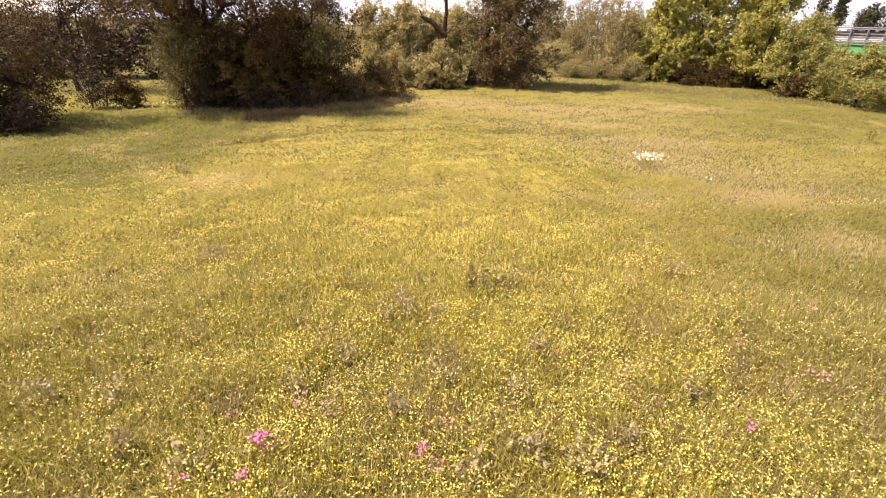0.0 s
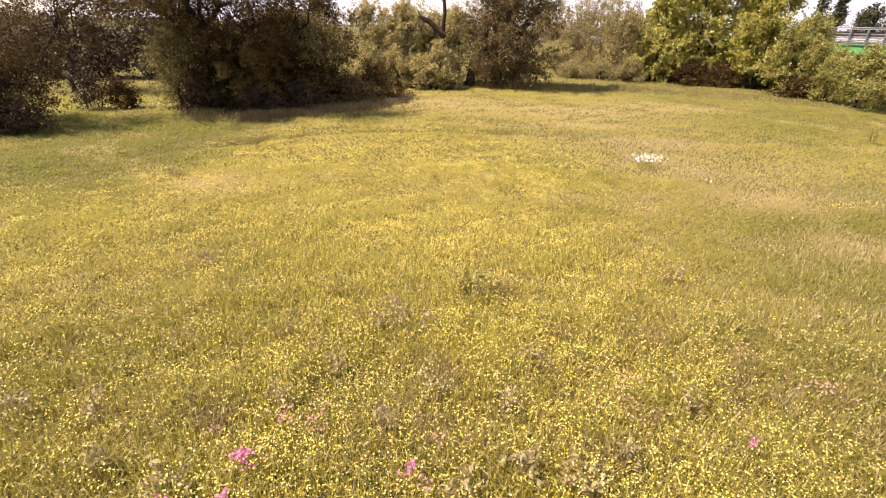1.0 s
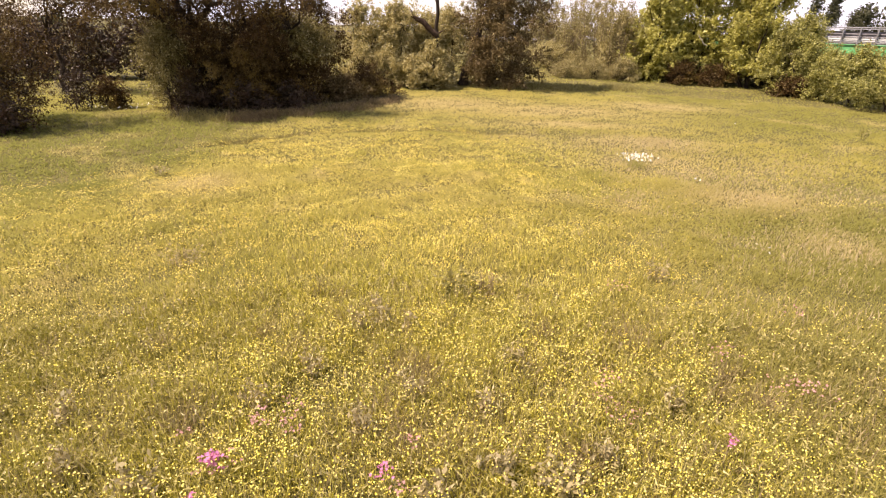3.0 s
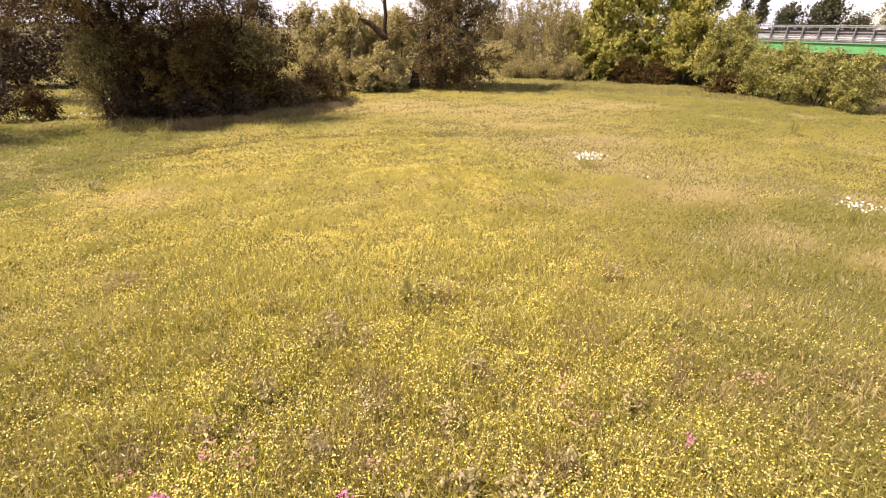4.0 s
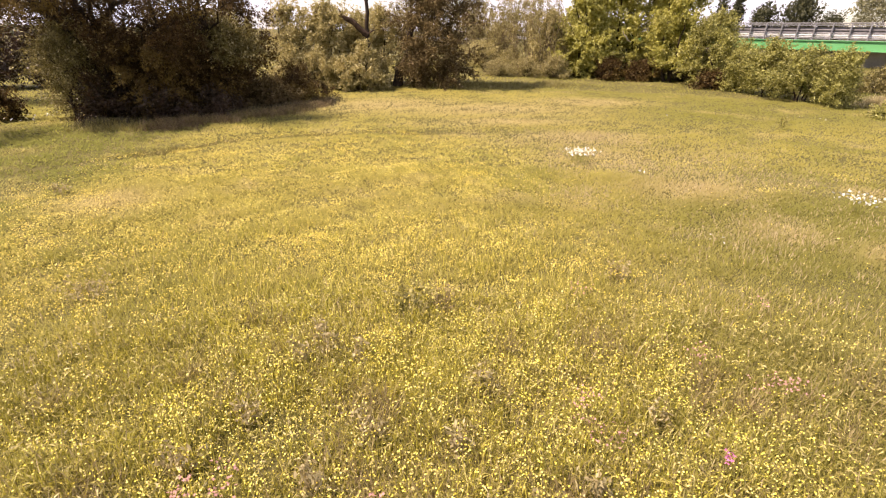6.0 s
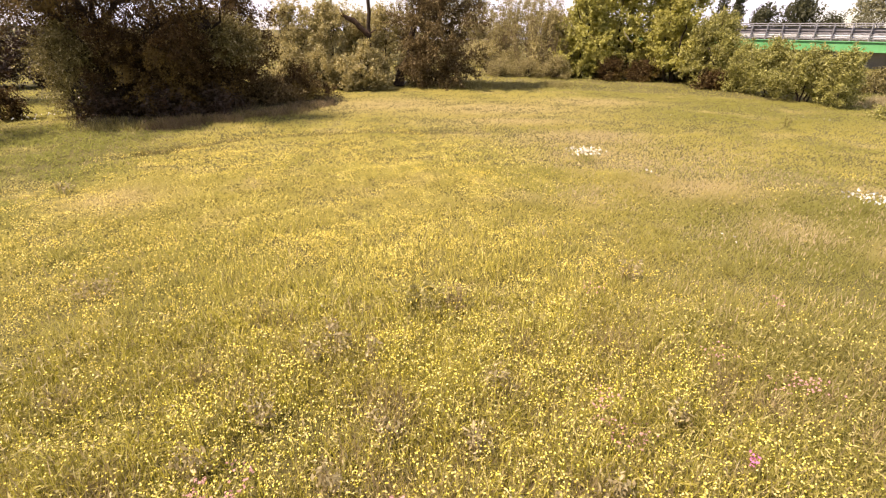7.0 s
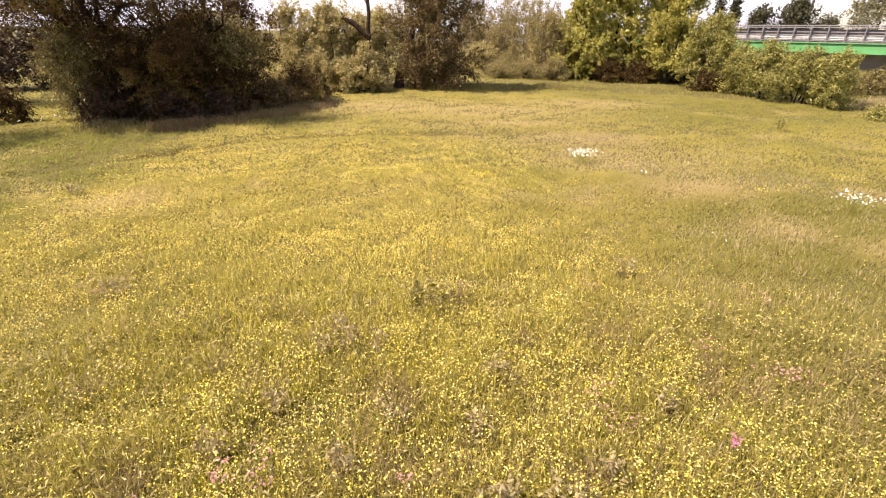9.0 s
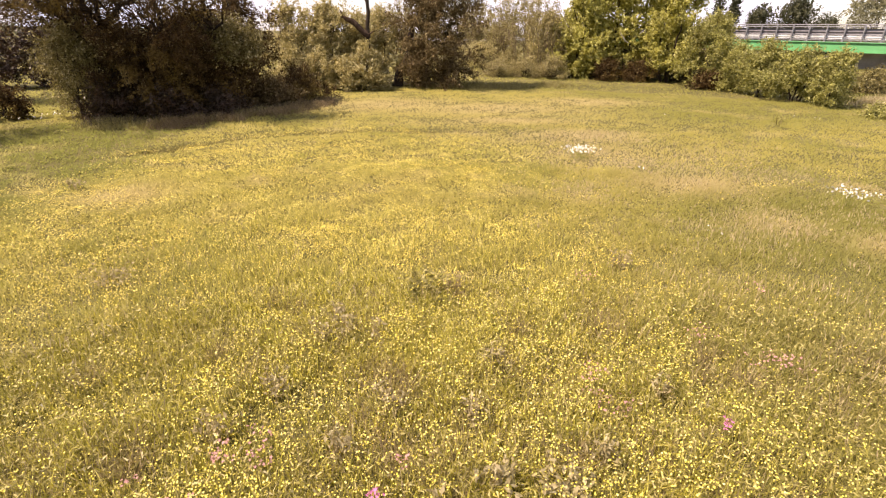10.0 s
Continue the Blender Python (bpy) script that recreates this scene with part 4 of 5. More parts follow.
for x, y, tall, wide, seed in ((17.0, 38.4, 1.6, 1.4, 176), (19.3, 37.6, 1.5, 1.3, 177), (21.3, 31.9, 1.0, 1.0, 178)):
    tree("undergrowth_bush", x, y, tall, wide, M_SHADEDLEAF, 3600, 0.085, seed, "dark brownish shaded undergrowth below the maples", "bush", 0.05, 4, 0.0, 0.05, "bush", (0, 0), 0.3, "undergrowth below the maples")
tree("maple_tree", 18.2, 45.5, 9.0, 2.8, L, 9000, 0.14, 156, LIME, "tree", 1.0, 2, 0.0, 0.18, "tree", (0, 0), 0.5, "maples at the meadow edge")
tree("maple_tree", 23.4, 42.0, 8.0, 2.2, L, 8000, 0.14, 157, LIME, "tree", 0.8, 2, 0.0, 0.18, "tree", (0, 0), 0.5, "maples at the meadow edge")
tree("maple_tree", 15.8, 40.4, 7.5, 2.3, L, 16500, 0.14, 115, LIME, "tree", 0.2, 3, 0.0, 0.16, "bush", (0, 0), 0.42, "maples at the meadow edge")
maple = tree("maple_tree", 19.0, 40.6, 9.0, 2.8, L, 17000, 0.14, 116, LIME, "tree", 1.5, 2, 0.0, 0.18, "tree", (0, 0), 0.45, "maples at the meadow edge")
pale = Limbs()
pale.add(np.array([(-1.25, -2.1, 3.35), (-1.10, -2.1, 3.12), (-0.92, -2.1, 2.98), (-0.80, -2.1, 2.78), (-0.52, -2.1, 2.62)]), np.array([0.02, 0.04, 0.045, 0.045, 0.03]), 6)
child("branch", pale.mesh("branch", M_PALEBARK), maple, "pale bare crooked branch")
tree("maple_tree", 21.3, 37.4, 7.2, 2.2, L, 16000, 0.135, 117, LIME, "tree", 0.9, 3, 0.0, 0.16, "bush", (0, 0), 0.42, "maples at the meadow edge")
tree("maple_bush", 22.1, 34.0, 4.6, 2.1, M_HEDGELEAF, 16000, 0.095, 118, "bright green maple bush sloping down to the hedge", "bush", 0.3, 3, 0.0, 0.14, "bush", (0, 0), 0.38)
tree("hedge_bush", 22.0, 30.6, 2.6, 1.6, M_HEDGELEAF, 9200, 0.080, 119, HEDGE, "bush", 0.3, 4, 0.0, 0.08, "bush", (0, 0), 0.32, "bushes below the bridge")
tree("hedge_bush", 22.0, 28.2, 3.0, 1.7, M_HEDGELEAF, 10925, 0.080, 120, HEDGE, "bush", 0.3, 4, 0.0, 0.08, "bush", (0, 0), 0.32, "bushes below the bridge")
tree("hedge_bush", 22.3, 26.0, 2.8, 1.6, M_HEDGELEAF, 10350, 0.080, 121, HEDGE, "bush", 0.3, 4, 0.0, 0.08, "bush", (0, 0), 0.32, "bushes below the bridge")
tree("hedge_bush", 22.4, 24.1, 2.6, 1.15, M_HEDGELEAF, 8625, 0.080, 125, HEDGE, "bush", 0.3, 4, 0.0, 0.08, "bush", (0, 0), 0.32, "bushes below the bridge")
tree("bramble_bush", 21.7, 20.5, 0.55, 0.75, M_HEDGELEAF, 1300, 0.08, 126, "low green brambles beside the hedge", "bush", 0.05, 4, 0.1, 0.03, "bush", (0, 0), 0.24)
for x, y, tall, wide, seed in ((30.2, 29.6, 1.3, 1.4, 161), (32.0, 31.0, 1.5, 1.6, 162), (33.8, 30.0, 1.4, 1.5, 163), (22.9, 20.9, 0.7, 0.8, 164)):
    tree("bramble_bush", x, y, 0.7 * tall, wide, M_SALLOWLEAF, 1800, 0.09, seed, "low dull green brambles on the bank below the bridge", "bush", 0.05, 4, 0.1, 0.03, "bush", (0, 0), 0.26, "brambles on the bank")
tree("willow_bush", -6.0, 23.6, 3.6, 1.4, M_SALLOWLEAF, 9000, 0.070, 169, "olive willow bush with paler leaves for its sunlit upper shoots", "bush", 1.9, 3, 0.3, 0.08, "bush", (0, 0), 0.38)
tree("willow_bush", -0.7, 31.2, 2.5, 1.1, O, 6500, 0.09, 170, "sunlit olive willow bush hiding a dead stem", "bush", 0.1, 4, 0.1, 0.1, "bush", (0, 0), 0.32, "sunlit willow bushes")
for x, y, tall, wide, seed in ((8.6, 48.4, 4.4, 2.0, 171), (11.0, 50.6, 4.8, 2.0, 172), (13.2, 41.2, 5.4, 1.6, 183), (10.6, 46.6, 4.6, 1.5, 184)):
    twiggy_shrub(x, y, tall, wide, B, 6000, 0.07, seed, BROWN, "brownish shrubs")
tree("willow_bush", -4.9, 25.0, 1.25, 1.4, M_MIDLEAF, 8000, 0.07, 179, "brownish shaded bush at the meadow edge", "bush", 0.05, 3, 0.2, 0.06, "bush", (0, 0), 0.32)
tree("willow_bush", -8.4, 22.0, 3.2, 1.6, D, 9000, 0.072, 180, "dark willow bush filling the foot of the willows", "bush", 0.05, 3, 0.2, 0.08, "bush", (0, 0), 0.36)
# added to block the bright ground showing through the willows
tree("field_tree", -9.0, 28.4, 4.0, 2.9, D, 5500, 0.14, 134, "added dark tree closing bright gaps behind the willows", "tree", 0.1, 3, 0.2, 0.16, "bush", (0, 0), 0.5)
# behind the gap on the meadow's other side
tree("field_tree", -31.0, 39.0, 4.6, 3.4, M_MIDLEAF, 6000, 0.14, 130, "pale green field tree beyond the gap", "tree", 0.3, 2, 0.3, 0.16, "bush", (0, 0), 0.6)
# the hedge's leaf colour holds its shaded side
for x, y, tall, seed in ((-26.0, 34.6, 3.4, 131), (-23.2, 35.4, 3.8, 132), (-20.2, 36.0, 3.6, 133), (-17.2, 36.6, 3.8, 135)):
    tree("field_hedge", x, y, tall, 2.1, M_SHADOWLEAF, 5500, 0.12, seed, "field hedge beyond the gap, dark for its shaded side", "hedge", 0.1, 3, 0.1, 0.12, "bush", (0, 0), 0.5, "field hedge")
# beyond the bridge
tree("pine_tree", 62.5, 90.0, 10.4, 1.0, M_PINELEAF, 2400, 0.14, 140, "tall thin dark pine beyond the bridge", "tree", 4.8, 1, 0.0, 0.12, "cone", (0, 0), 0.45)
tree("pine_tree", 56.8, 86.0, 11.0, 1.3, M_PINELEAF, 4500, 0.12, 141, "tall dark pine half hidden by the maples", "tree", 2.0, 1, 0.0, 0.2, "cone", (0, 0), 0.6)
DARKROUND = "dark round tree beyond the bridge"
tree("far_tree", 60.4, 80.4, 7.3, 2.7, M_PINELEAF, 9000, 0.15, 142, DARKROUND, "tree", 1.0, 1, 0.0, 0.25, "tree", (0, 0), 0.6, "far trees")
tree("far_tree", 64.6, 77.8, 8.6, 3.5, M_PINELEAF, 13000, 0.15, 143, DARKROUND, "tree", 1.0, 1, 0.0, 0.25, "tree", (0, 0), 0.7, "far trees")
tree("far_tree", 68.4, 76.0, 6.3, 3.2, M_PINELEAF, 7500, 0.16, 144, "low round tree beyond the bridge", "tree", 0.6, 1, 0.0, 0.25, "tree", (0, 0), 0.6, "far trees")
tree("far_willow", 71.6, 71.0, 11.0, 4.6, M_GREYLEAF, 14000, 0.16, 145, "pale grey-green far willow beyond the bridge", "tree", 0.6, 1, 0.4, 0.25, "tree", (0, 0), 0.7)


def build_far_woods():
    """A low belt of trees right round the horizon."""
    r = np.random.default_rng(9)
    n = 460
    a = r.uniform(0, 6.283, n)
    d = r.uniform(170, 210, n)
    c = np.stack([d * np.sin(a), d * np.cos(a), r.uniform(0.3, 2.6, n) + 0.6 * np.sin(a * 9)], 1)
    co, quads = leaf_faces(r, c, r.uniform(1.0, 2.4, n), np.full(n, 36), np.full(n, 0.8), 0.0)
    tagged(new("far_woods", raw_mesh("far_woods", co, quads, M_PINELEAF)), "low dark belt of distant woods", "woods", kind="stuff")


build_far_woods()


# the broken dead limb and the thin bare stem among the willow bushes
def build_snag():
    r = np.random.default_rng(12)
    top = thing("dead_tree", (-0.48, 31.95, 0), "broken dead tree with a snapped reddish limb", "tree")
    stem = Limbs()
    stem.add(limb_path(r, (0, 0, -0.05), (0.05, 0, 2.9), 6, 0, 0.01), np.linspace(0.2, 0.13, 6), 8)
    stem.add(limb_path(r, (0.05, 0, 2.8), (0.06, 0.1, 6.4), 7, 0, 0.006), np.linspace(0.12, 0.07, 7), 8)
    stem.add(limb_path(r, (0.0, 0.1, 5.0), (0.9, 0.3, 5.6), 5, 0.1, 0.03), np.linspace(0.04, 0.012, 5), 6)
    stem.add(limb_path(r, (0.0, 0.1, 4.6), (-0.7, 0.2, 5.4), 5, 0.1, 0.03), np.linspace(0.035, 0.012, 5), 6)
    child("trunk", stem.mesh("trunk", M_BARK), top)
    limb = Limbs()
    limb.add(limb_path(r, (0.05, -0.05, 2.86), (-1.30, -0.1, 3.86), 9, 0.03, 0.014), np.array([0.13, 0.17, 0.14, 0.17, 0.14, 0.16, 0.14, 0.13, 0.08]), 9)
    limb.add(limb_path(r, (-1.22, -0.1, 3.80), (-1.50, -0.12, 4.22), 5, 0, 0.03), np.array([0.10, 0.07, 0.075, 0.04, 0.006]), 6)
    limb.add(limb_path(r, (-1.20, -0.05, 3.78), (-1.66, -0.06, 3.92), 4, 0, 0.03), np.array([0.09, 0.06, 0.04, 0.006]), 6)
    limb.add(limb_path(r, (-0.55, -0.1, 3.32), (-0.50, -0.2, 3.66), 4, 0, 0.03), np.array([0.05, 0.035, 0.025, 0.006]), 6)
    limb.add(limb_path(r, (0.0, -0.05, 2.95), (0.62, -0.2, 3.22), 5, 0.05, 0.04), np.array([0.06, 0.05, 0.035, 0.02, 0.006]), 6)
    child("limb", limb.mesh("limb", M_DEADWOOD), top, "snapped bare limb of reddish dead wood")


build_snag()


# ---- bridge ----
def box(bm, x0, y0, z0, x1, y1, z1, bevel=0.0):
    g = bmesh.ops.create_cube(bm, size=1.0)
    for v in g["verts"]:
        v.co = Vector(((x0 + x1) / 2 + v.co.x * (x1 - x0), (y0 + y1) / 2 + v.co.y * (y1 - y0), (z0 + z1) / 2 + v.co.z * (z1 - z0)))
    if bevel:
        bmesh.ops.bevel(bm, geom=list({e for v in g["verts"] for e in v.link_edges}), offset=bevel, segments=2, affect="EDGES", profile=0.5)
    return bm


def ribbed_rail(x0, x1, y, z, tall, deep):
    """A W-shaped crash rail along x."""
    bm = bmesh.new()
    pts = [(0, -0.5), (deep, -0.36), (deep, -0.2), (0, -0.06), (0, 0.06), (deep, 0.2), (deep, 0.36), (0, 0.5)]
    rows = [[bm.verts.new((x, y + a + b, z + h * tall)) for a, h in pts] for x in (x0, x1) for b in (0, 0.006)]
    for i in range(len(pts) - 1):
        bm.faces.new((rows[0][i], rows[2][i], rows[2][i + 1], rows[0][i + 1]))
        bm.faces.new((rows[1][i + 1], rows[3][i + 1], rows[3][i], rows[1][i]))
    bmesh.ops.recalc_face_normals(bm, faces=bm.faces)
    return bm


def build_bridge():
    """Local x runs along the road from the far end to the near end, local y away from the meadow."""
    turn = math.degrees(math.atan2(ROAD_D[1], ROAD_D[0]))
    top = thing("bridge", (ROAD_A[0], ROAD_A[1], 0, 0, 0, turn), "road bridge with bright green girder and steel railing", "bridge")
    x0, x1, deck = -22.0, 30.0, 2.91
    girder = box(bmesh.new(), x0, 0.0, deck - 0.66, x1, 0.05, deck, 0.01)
    box(girder, x0, -0.10, deck - 0.04, x1, 0.20, deck + 0.02, 0.008)
    box(girder, x0, -0.10, deck - 0.69, x1, 0.20, deck - 0.662, 0.008)
    part("girder", girder, M_GREENPAINT, top, "bright green painted steel girder")
    part("deck", box(bmesh.new(), x0, 0.06, deck - 0.45, x1, 9.0, deck - 0.06), M_CONCRETE, top, "concrete deck slab")
    part("roadway", box(bmesh.new(), x0, 0.7, deck - 0.055, x1, 8.3, deck + 0.0), M_ASPHALT, top, "grey asphalt roadway")
    part("girder", box(bmesh.new(), x0, 8.95, deck - 0.66, x1, 9.0, deck, 0.01), M_GREENPAINT, top)
    part("abutment", box(bmesh.new(), 6.4, 1.4, 0.3, 16.0, 7.6, deck - 0.46, 0.03), M_CONCRETE, top, "pale concrete abutment on a grass bank")
    part("abutment", box(bmesh.new(), -20, 1.4, 0.0, -12.0, 7.6, deck - 0.46, 0.03), M_CONCRETE, top, "pale concrete abutment on a grass bank")
    for y, face in ((0.0, 1), (8.9, -1)):
        part("handrail", box(bmesh.new(), x0, y - 0.04, deck + 1.14, x1, y + 0.05, deck + 1.21, 0.02), M_STEEL, top, "galvanised steel top rail")
        part("crash_rail", ribbed_rail(x0, x1, y + 0.16 * face, deck + 0.72, 0.40, 0.08 * face), M_DARKSTEEL, top, "ribbed dark grey steel crash rail")
        # lower rail added to hold the sunlit band in its pale colour
        part("crash_rail", ribbed_rail(x0, x1, y + 0.16 * face, deck + 0.36, 0.26, 0.08 * face), M_LITSTEEL, top, "ribbed steel crash rail, pale for a sunlit band")
        part("kerb_rail", box(bmesh.new(), x0, y - 0.02, deck + 0.12, x1, y + 0.06, deck + 0.18, 0.01), M_STEEL, top)
    post = box(bmesh.new(), -0.032, -0.06, 0, 0.032, 0.06, 1.15)
    box(post, -0.045, 0.06, 0.66, 0.045, 0.16, 0.92)
    box(post, -0.045, 0.06, 0.32, 0.045, 0.16, 0.52)
    box(post, -0.10, -0.10, 0.0, 0.10, 0.10, 0.025)
    first = part("post", post, M_STEEL, top, "galvanised steel post")
    first.matrix_basis = pose(x0 + 0.4, 0, deck + 0.02)
    for k in range(1, 45):
        child("post", first.data, top).matrix_basis = pose(x0 + 0.4 + 1.15 * k, 0, deck + 0.02)
    for k in range(45):
        child("post", first.data, top).matrix_basis = pose(x0 + 0.4 + 1.15 * k, 8.9, deck + 0.02, 0, 0, 180)


build_bridge()


def build_road():
    """The road on its bank, beyond the far end of the bridge, with a crash barrier on the meadow side."""
    k = np.arange(0, 131)
    along = -23.0 - 1.5 * k
    rows = []
    for off in (0.8, 4.5, 8.2):
        p = ROAD_A + along[:, None] * ROAD_D + off * ROAD_N
        rows.append(np.column_stack([p, height(p[:, 0], p[:, 1]) + 0.06]))
    n = len(k)
    i = np.arange(n - 1)
    me = raw_mesh("road", np.concatenate(rows), np.concatenate([np.stack([i + r * n, i + 1 + r * n, i + 1 + (r + 1) * n, i + (r + 1) * n], 1) for r in range(2)]), M_ASPHALT)
    tagged(new("road", me), "grey asphalt road on a low grass bank", "road", kind="structure")
    barrier = thing("crash_barrier", (float(ROAD_A[0]), float(ROAD_A[1]), 0, 0, 0, math.degrees(math.atan2(ROAD_D[1], ROAD_D[0]))), "long galvanised crash barrier beside the road", "barrier")
    post = raw_mesh("post", *(lambda b: (np.array([v.co[:] for v in b.verts]), np.array([[v.index for v in f.verts] for f in b.faces])))(indexed(box(bmesh.new(), -0.05, -0.05, -0.1, 0.05, 0.05, 0.72))), M_STEEL)
    for j in range(24):
        x = -24.0 - 2.0 * j
        p, q = (ROAD_A + (x - e) * ROAD_D + 0.3 * ROAD_N for e in (0.0, 2.0))
        z, z1 = float(height(*p)), float(height(*q))
        child("post", post, barrier).matrix_basis = pose(x, 0.3, z)
        rail = child("rail", RAIL_PIECE, barrier)
        rail.matrix_basis = pose(x, 0.24, z + 0.62, 0, math.degrees(math.atan2(z1 - z, 2.0)), 180)


def indexed(bm):
    bm.verts.index_update()
    return bm


def rail_piece():
    bm = ribbed_rail(0.0, 2.04, 0.0, 0.0, 0.31, 0.08)
    me = bpy.data.meshes.new("rail")
    bm.to_mesh(me)
    bm.free()
    me.materials.append(M_STEEL)
    return me


RAIL_PIECE = rail_piece()
build_road()


# ---- single plants of the meadow ----
def spray(r, n, spread, low, tall, wide, lean):
    """Stems of a plant: thin blades from one foot."""
    a = r.uniform(0, 6.283, n)
    d = spread * r.random(n) ** 0.7
    foot = np.stack([d * 0.4 * np.cos(a), d * 0.4 * np.sin(a), 0 * a], 1)
    tip = np.stack([d * np.cos(a) + r.normal(0, lean, n), d * np.sin(a) + r.normal(0, lean, n), r.uniform(low, tall, n)], 1)
    b = r.uniform(0, 6.283, n)
    side = np.stack([np.cos(b), np.sin(b), 0 * b], 1) * wide
    co = np.stack([foot - side, foot + side, tip + side * 0.5, tip - side * 0.5], 1).reshape(-1, 3)
    return co, np.arange(4 * n).reshape(-1, 4), tip


def disc_flowers(r, tips, size, rim, dish, notch=1.0):
    n = len(tips)
    normal = unit(np.stack([r.normal(-0.2, 0.35, n), r.normal(-0.25, 0.35, n), np.ones(n)], 1))
    e1 = unit(np.cross(normal, r.normal(0, 1, (n, 3))))
    e2 = np.cross(normal, e1)
    s = size * r.uniform(0.75, 1.2, n)
    ang = np.arange(rim) * 6.283 / rim
    k_r = np.where(np.arange(rim) % 2 == 0, 1.0, notch)
    ring = tips[:, None] + s[:, None, None] * ((k_r * np.cos(ang))[None, :, None] * e1[:, None] + (k_r * np.sin(ang))[None, :, None] * e2[:, None] + dish * normal[:, None])
    co = np.concatenate([tips[:, None], ring], 1).reshape(-1, 3)
    k = np.arange(n)[:, None] * (rim + 1)
    return co, np.concatenate([k + [0, 1 + j, 1 + (j + 1) % rim] for j in range(rim)]), normal


def flower_head(name, r, size, rim, dish, notch, material):
    co, tris, _ = disc_flowers(r, np.zeros((1, 3)), size, rim, dish, notch)
    return raw_mesh(name, co, tris, material)


HEAD_RNG = np.random.default_rng(55)
DAISY_HEADS = [flower_head("flower", HEAD_RNG, 0.022, 16, 0.10, 0.84, M_WHITE) for _ in range(6)]
DAISY_EYE = raw_mesh("eye", *(lambda d: (d[0] + [0, 0, 0.008], d[1]))(disc_flowers(np.random.default_rng(56), np.zeros((1, 3)), 0.0085, 8, -0.25)), M_EYE)
PINK_HEADS = [flower_head("flower", HEAD_RNG, 0.017, 10, 0.2, 0.42, M_PINK) for _ in range(5)]
DULL_HEADS = [flower_head("flower", HEAD_RNG, 0.016, 10, 0.2, 0.42, M_DULLPINK) for _ in range(5)]


def daisy_clump(x, y, wide, n, seed, label):
    r = np.random.default_rng(seed)
    top = thing("daisy_clump", (x, y, float(height(x, y)) - 0.01), label, "flowers", "daisy clumps")
    co, quads, tips = spray(r, n, wide, 0.29, 0.40, 0.003, 0.05)
    child("stem_tuft", raw_mesh("stem_tuft", co, quads, M_STEM), top)["kind"] = "stuff"
    for i, tip in enumerate(tips):
        head = child("flower", DAISY_HEADS[i % 6], top, "white daisy flower" if i == 0 else "")
        head.matrix_basis = pose(*tip, r.normal(24, 16), r.normal(0, 16), r.uniform(0, 360))
        child("eye", DAISY_EYE, head)
    co, quads, _ = spray(r, 10 + int(0.25 * n), wide, 0.04, 0.10, 0.005, 0.05)
    child("foliage", raw_mesh("foliage", co, quads, M_WEED), top)


def pink_clump(x, y, wide, n, bright, seed):
    r = np.random.default_rng(seed)
    top = thing("pink_flower_clump", (x, y, float(height(x, y)) - 0.01),
                "bright pink ragged flowers on thin stems in the grass" if bright else "faded dusky pink flowers on thin stems in the grass", "flowers", "pink flower clumps")
    co, quads, tips = spray(r, n, wide, 0.24, 0.31, 0.0025, 0.02)
    child("stem_tuft", raw_mesh("stem_tuft", co, quads, M_STEM), top)["kind"] = "stuff"
    heads = PINK_HEADS if bright else DULL_HEADS
    for i, tip in enumerate(np.concatenate([tips + r.normal(0, 0.018, tips.shape) for _ in range(2)])):
        child("flower", heads[i % 5], top).matrix_basis = pose(*tip, r.normal(0, 25), r.normal(0, 25), r.uniform(0, 360))


def weed(name, x, y, wide, tall, n, leafy, seed, label, category="weed", leaf=0.0, leaf_material=None):
    r = np.random.default_rng(seed)
    top = thing(name, (x, y, float(height(x, y)) - 0.01), label, category, "weeds in the meadow")
    co, quads, tips = spray(r, n, wide, tall * 0.5, tall, 0.0035, wide * 0.25)
    child("stalk_tuft", raw_mesh("stalk_tuft", co, quads, M_DRY if not leafy else M_STEM), top)["kind"] = "stuff"
    m = n * (11 if leafy else 6)
    c = tips[r.integers(0, n, m)] * np.stack([r.uniform(0.5, 1.05, m)] * 2 + [r.uniform(0.35, 1.0, m)], 1)
    co, quads = leaf_faces(r, c, np.full(m, 0.03), np.ones(m, int), np.full(m, leaf or (0.040 if leafy else 0.028)), 0.2, kite=True)
    child("foliage", raw_mesh("foliage", co, quads, leaf_material or (M_WEED if leafy else M_DRY)), top)


daisy_clump(5.44, 13.8, 0.50, 150, 201, "dense clump of white daisies in the grass")
daisy_clump(9.43, 9.30, 0.46, 90, 202, "loose clump of white daisies in the grass")
daisy_clump(5.3, 7.6, 0.12, 4, 203, "a few white daisies in pinkish grass")
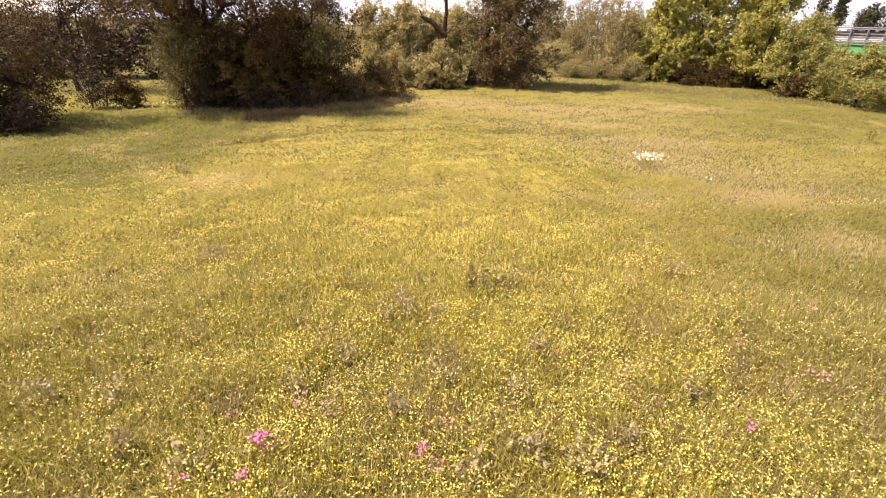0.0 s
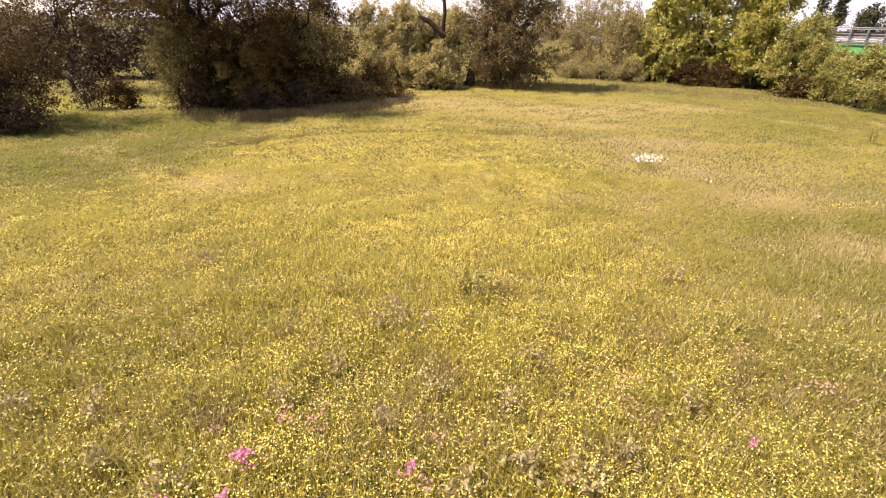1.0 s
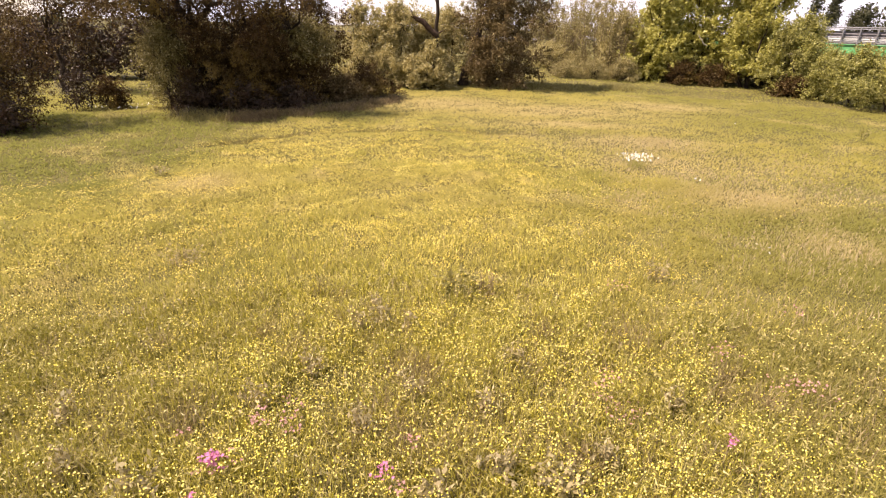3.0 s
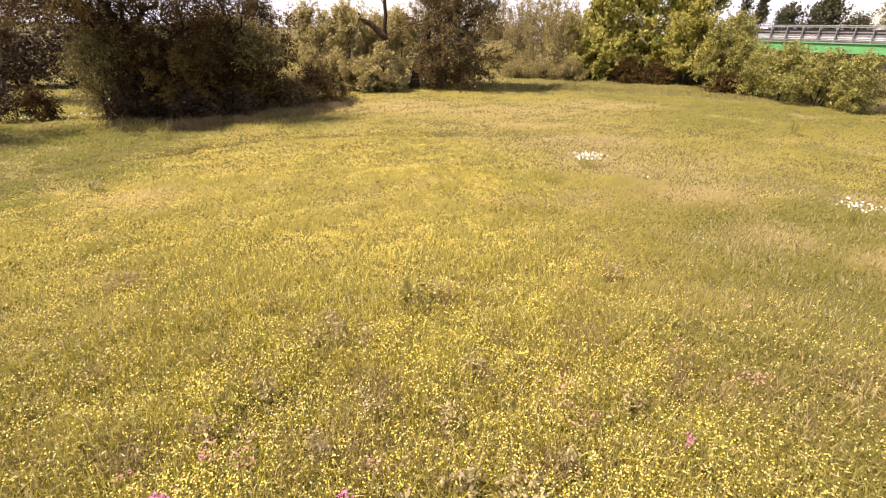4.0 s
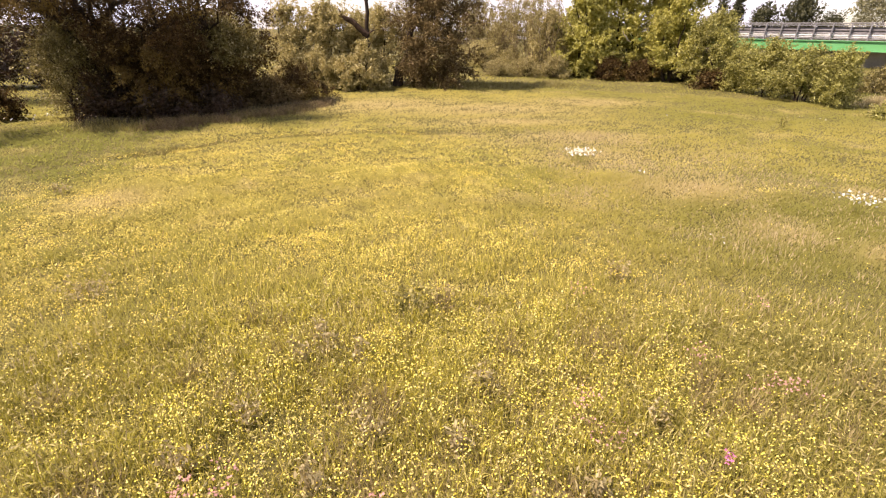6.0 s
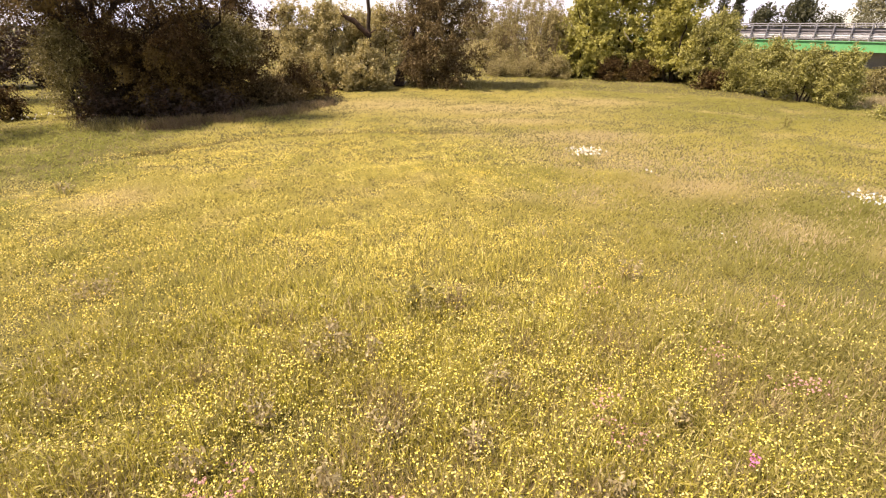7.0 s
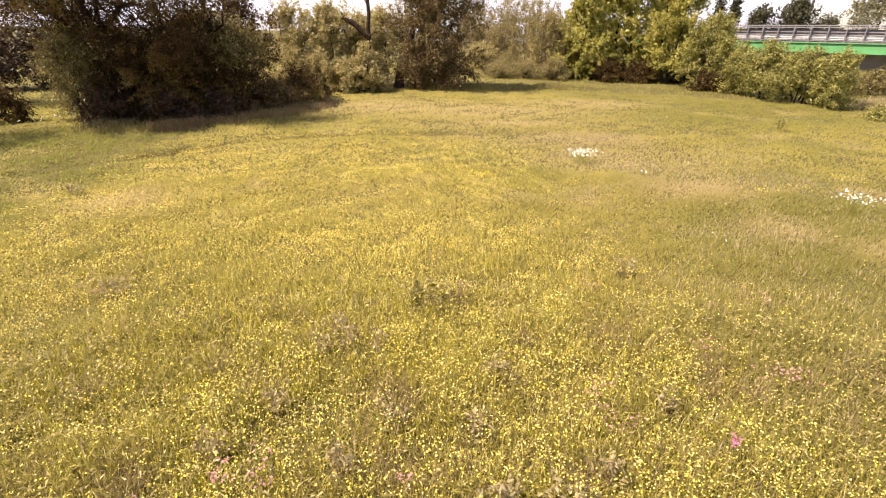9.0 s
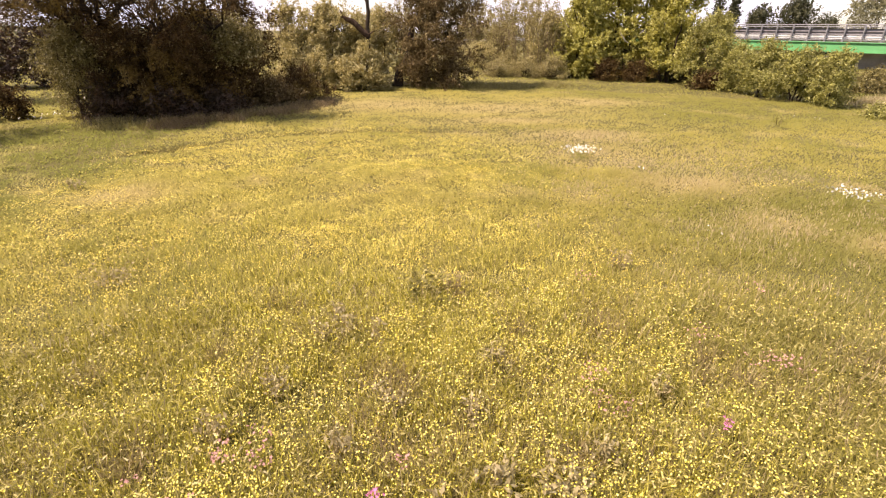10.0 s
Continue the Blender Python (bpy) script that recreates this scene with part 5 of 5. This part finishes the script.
for i, (x, y, wide, n, bright) in enumerate((
        (-1.53, 3.22, 0.07, 40, True), (-1.50, 3.20, 0.16, 16, False), (-1.54, 2.89, 0.05, 8, True), (-1.99, 2.76, 0.06, 7, True), (-0.21, 3.16, 0.06, 12, True), (-0.05, 3.01, 0.06, 9, False),
        (2.70, 3.58, 0.03, 9, True), (1.88, 4.40, 0.13, 18, False), (1.76, 4.20, 0.08, 8, False), (1.84, 3.98, 0.14, 14, False), (1.98, 3.90, 0.12, 10, False),
        (3.28, 4.92, 0.16, 18, False), (3.89, 4.38, 0.19, 30, False), (3.59, 4.37, 0.10, 8, False), (-1.31, 3.70, 0.10, 12, False), (-1.08, 3.78, 0.13, 16, False),
        (-1.02, 3.56, 0.08, 8, False), (-1.36, 3.64, 0.06, 9, False), (-1.88, 3.51, 0.06, 5, False), (0.0, 3.49, 0.06, 9, False), (4.63, 5.78, 0.12, 10, False), (2.6, 6.4, 0.14, 12, False))):
    pink_clump(x, y, wide, n, bright, 300 + i)
weed("dock_plant", 0.42, 6.4, 0.32, 0.42, 26, True, 401, "dark green dock with upright pale tips")
weed("thistle_plant", 14.8, 18.0, 0.22, 0.6, 14, True, 402, "dark green thistle standing above the grass")
for i, (x, y, wide, n) in enumerate(((1.2, 3.28, 0.24, 30), (0.72, 3.34, 0.2, 20), (1.62, 3.5, 0.16, 14), (-2.05, 3.05, 0.16, 14), (0.2, 3.05, 0.14, 10))):
    weed("dock_plant", x, y, wide, 0.36, n, True, 403 + i, "pale-leaved dock with broad withered leaves", "weed", 0.036, M_PALEDOCK)
for i, (x, y, wide) in enumerate(((0.97, 4.83, 0.15), (-0.04, 4.27, 0.20), (-1.10, 4.56, 0.13), (-1.47, 4.03, 0.15), (-0.45, 3.80, 0.2), (0.66, 4.09, 0.15), (-0.75, 5.39, 0.15),
                                  (-0.61, 5.77, 0.14), (2.51, 4.21, 0.13), (3.42, 7.05, 0.22), (-0.2, 5.34, 0.12), (-3.66, 7.09, 0.25), (-3.76, 3.76, 0.16), (-3.1, 3.79, 0.14),
                                  (-0.52, 5.49, 0.16), (-2.68, 3.19, 0.15))):
    weed("dry_weed", x, y, wide, 0.38, int(90 * wide) + 6, False, 420 + i, "dry brown weed among the buttercups", leaf_material=M_PALEDOCK)
weed("dock_plant", -6.46, 11.7, 0.25, 0.3, 9, True, 440, "small brownish dock above the yellow flowers", "weed", 0.03, M_PALEDOCK)
daisy_clump(6.1, 11.6, 0.16, 4, 204, "a few white daisies in pinkish grass")
daisy_clump(10.85, 19.1, 0.1, 3, 205, "a few white daisies in green grass")
daisy_clump(16.3, 18.4, 0.5, 6, 206, "scattered white daisies near the hedge")
daisy_clump(-12.66, 19.42, 0.50, 16, 207, "low scattered white flowers beside the gap in the trees")
daisy_clump(-11.76, 19.72, 0.45, 14, 208, "low scattered white flowers beside the gap in the trees")
daisy_clump(-11.16, 20.23, 0.40, 10, 209, "low scattered white flowers beside the gap in the trees")
weed("dry_weed", 0.80, 6.30, 0.16, 0.40, 20, False, 442, "dry brown weed among the buttercups")
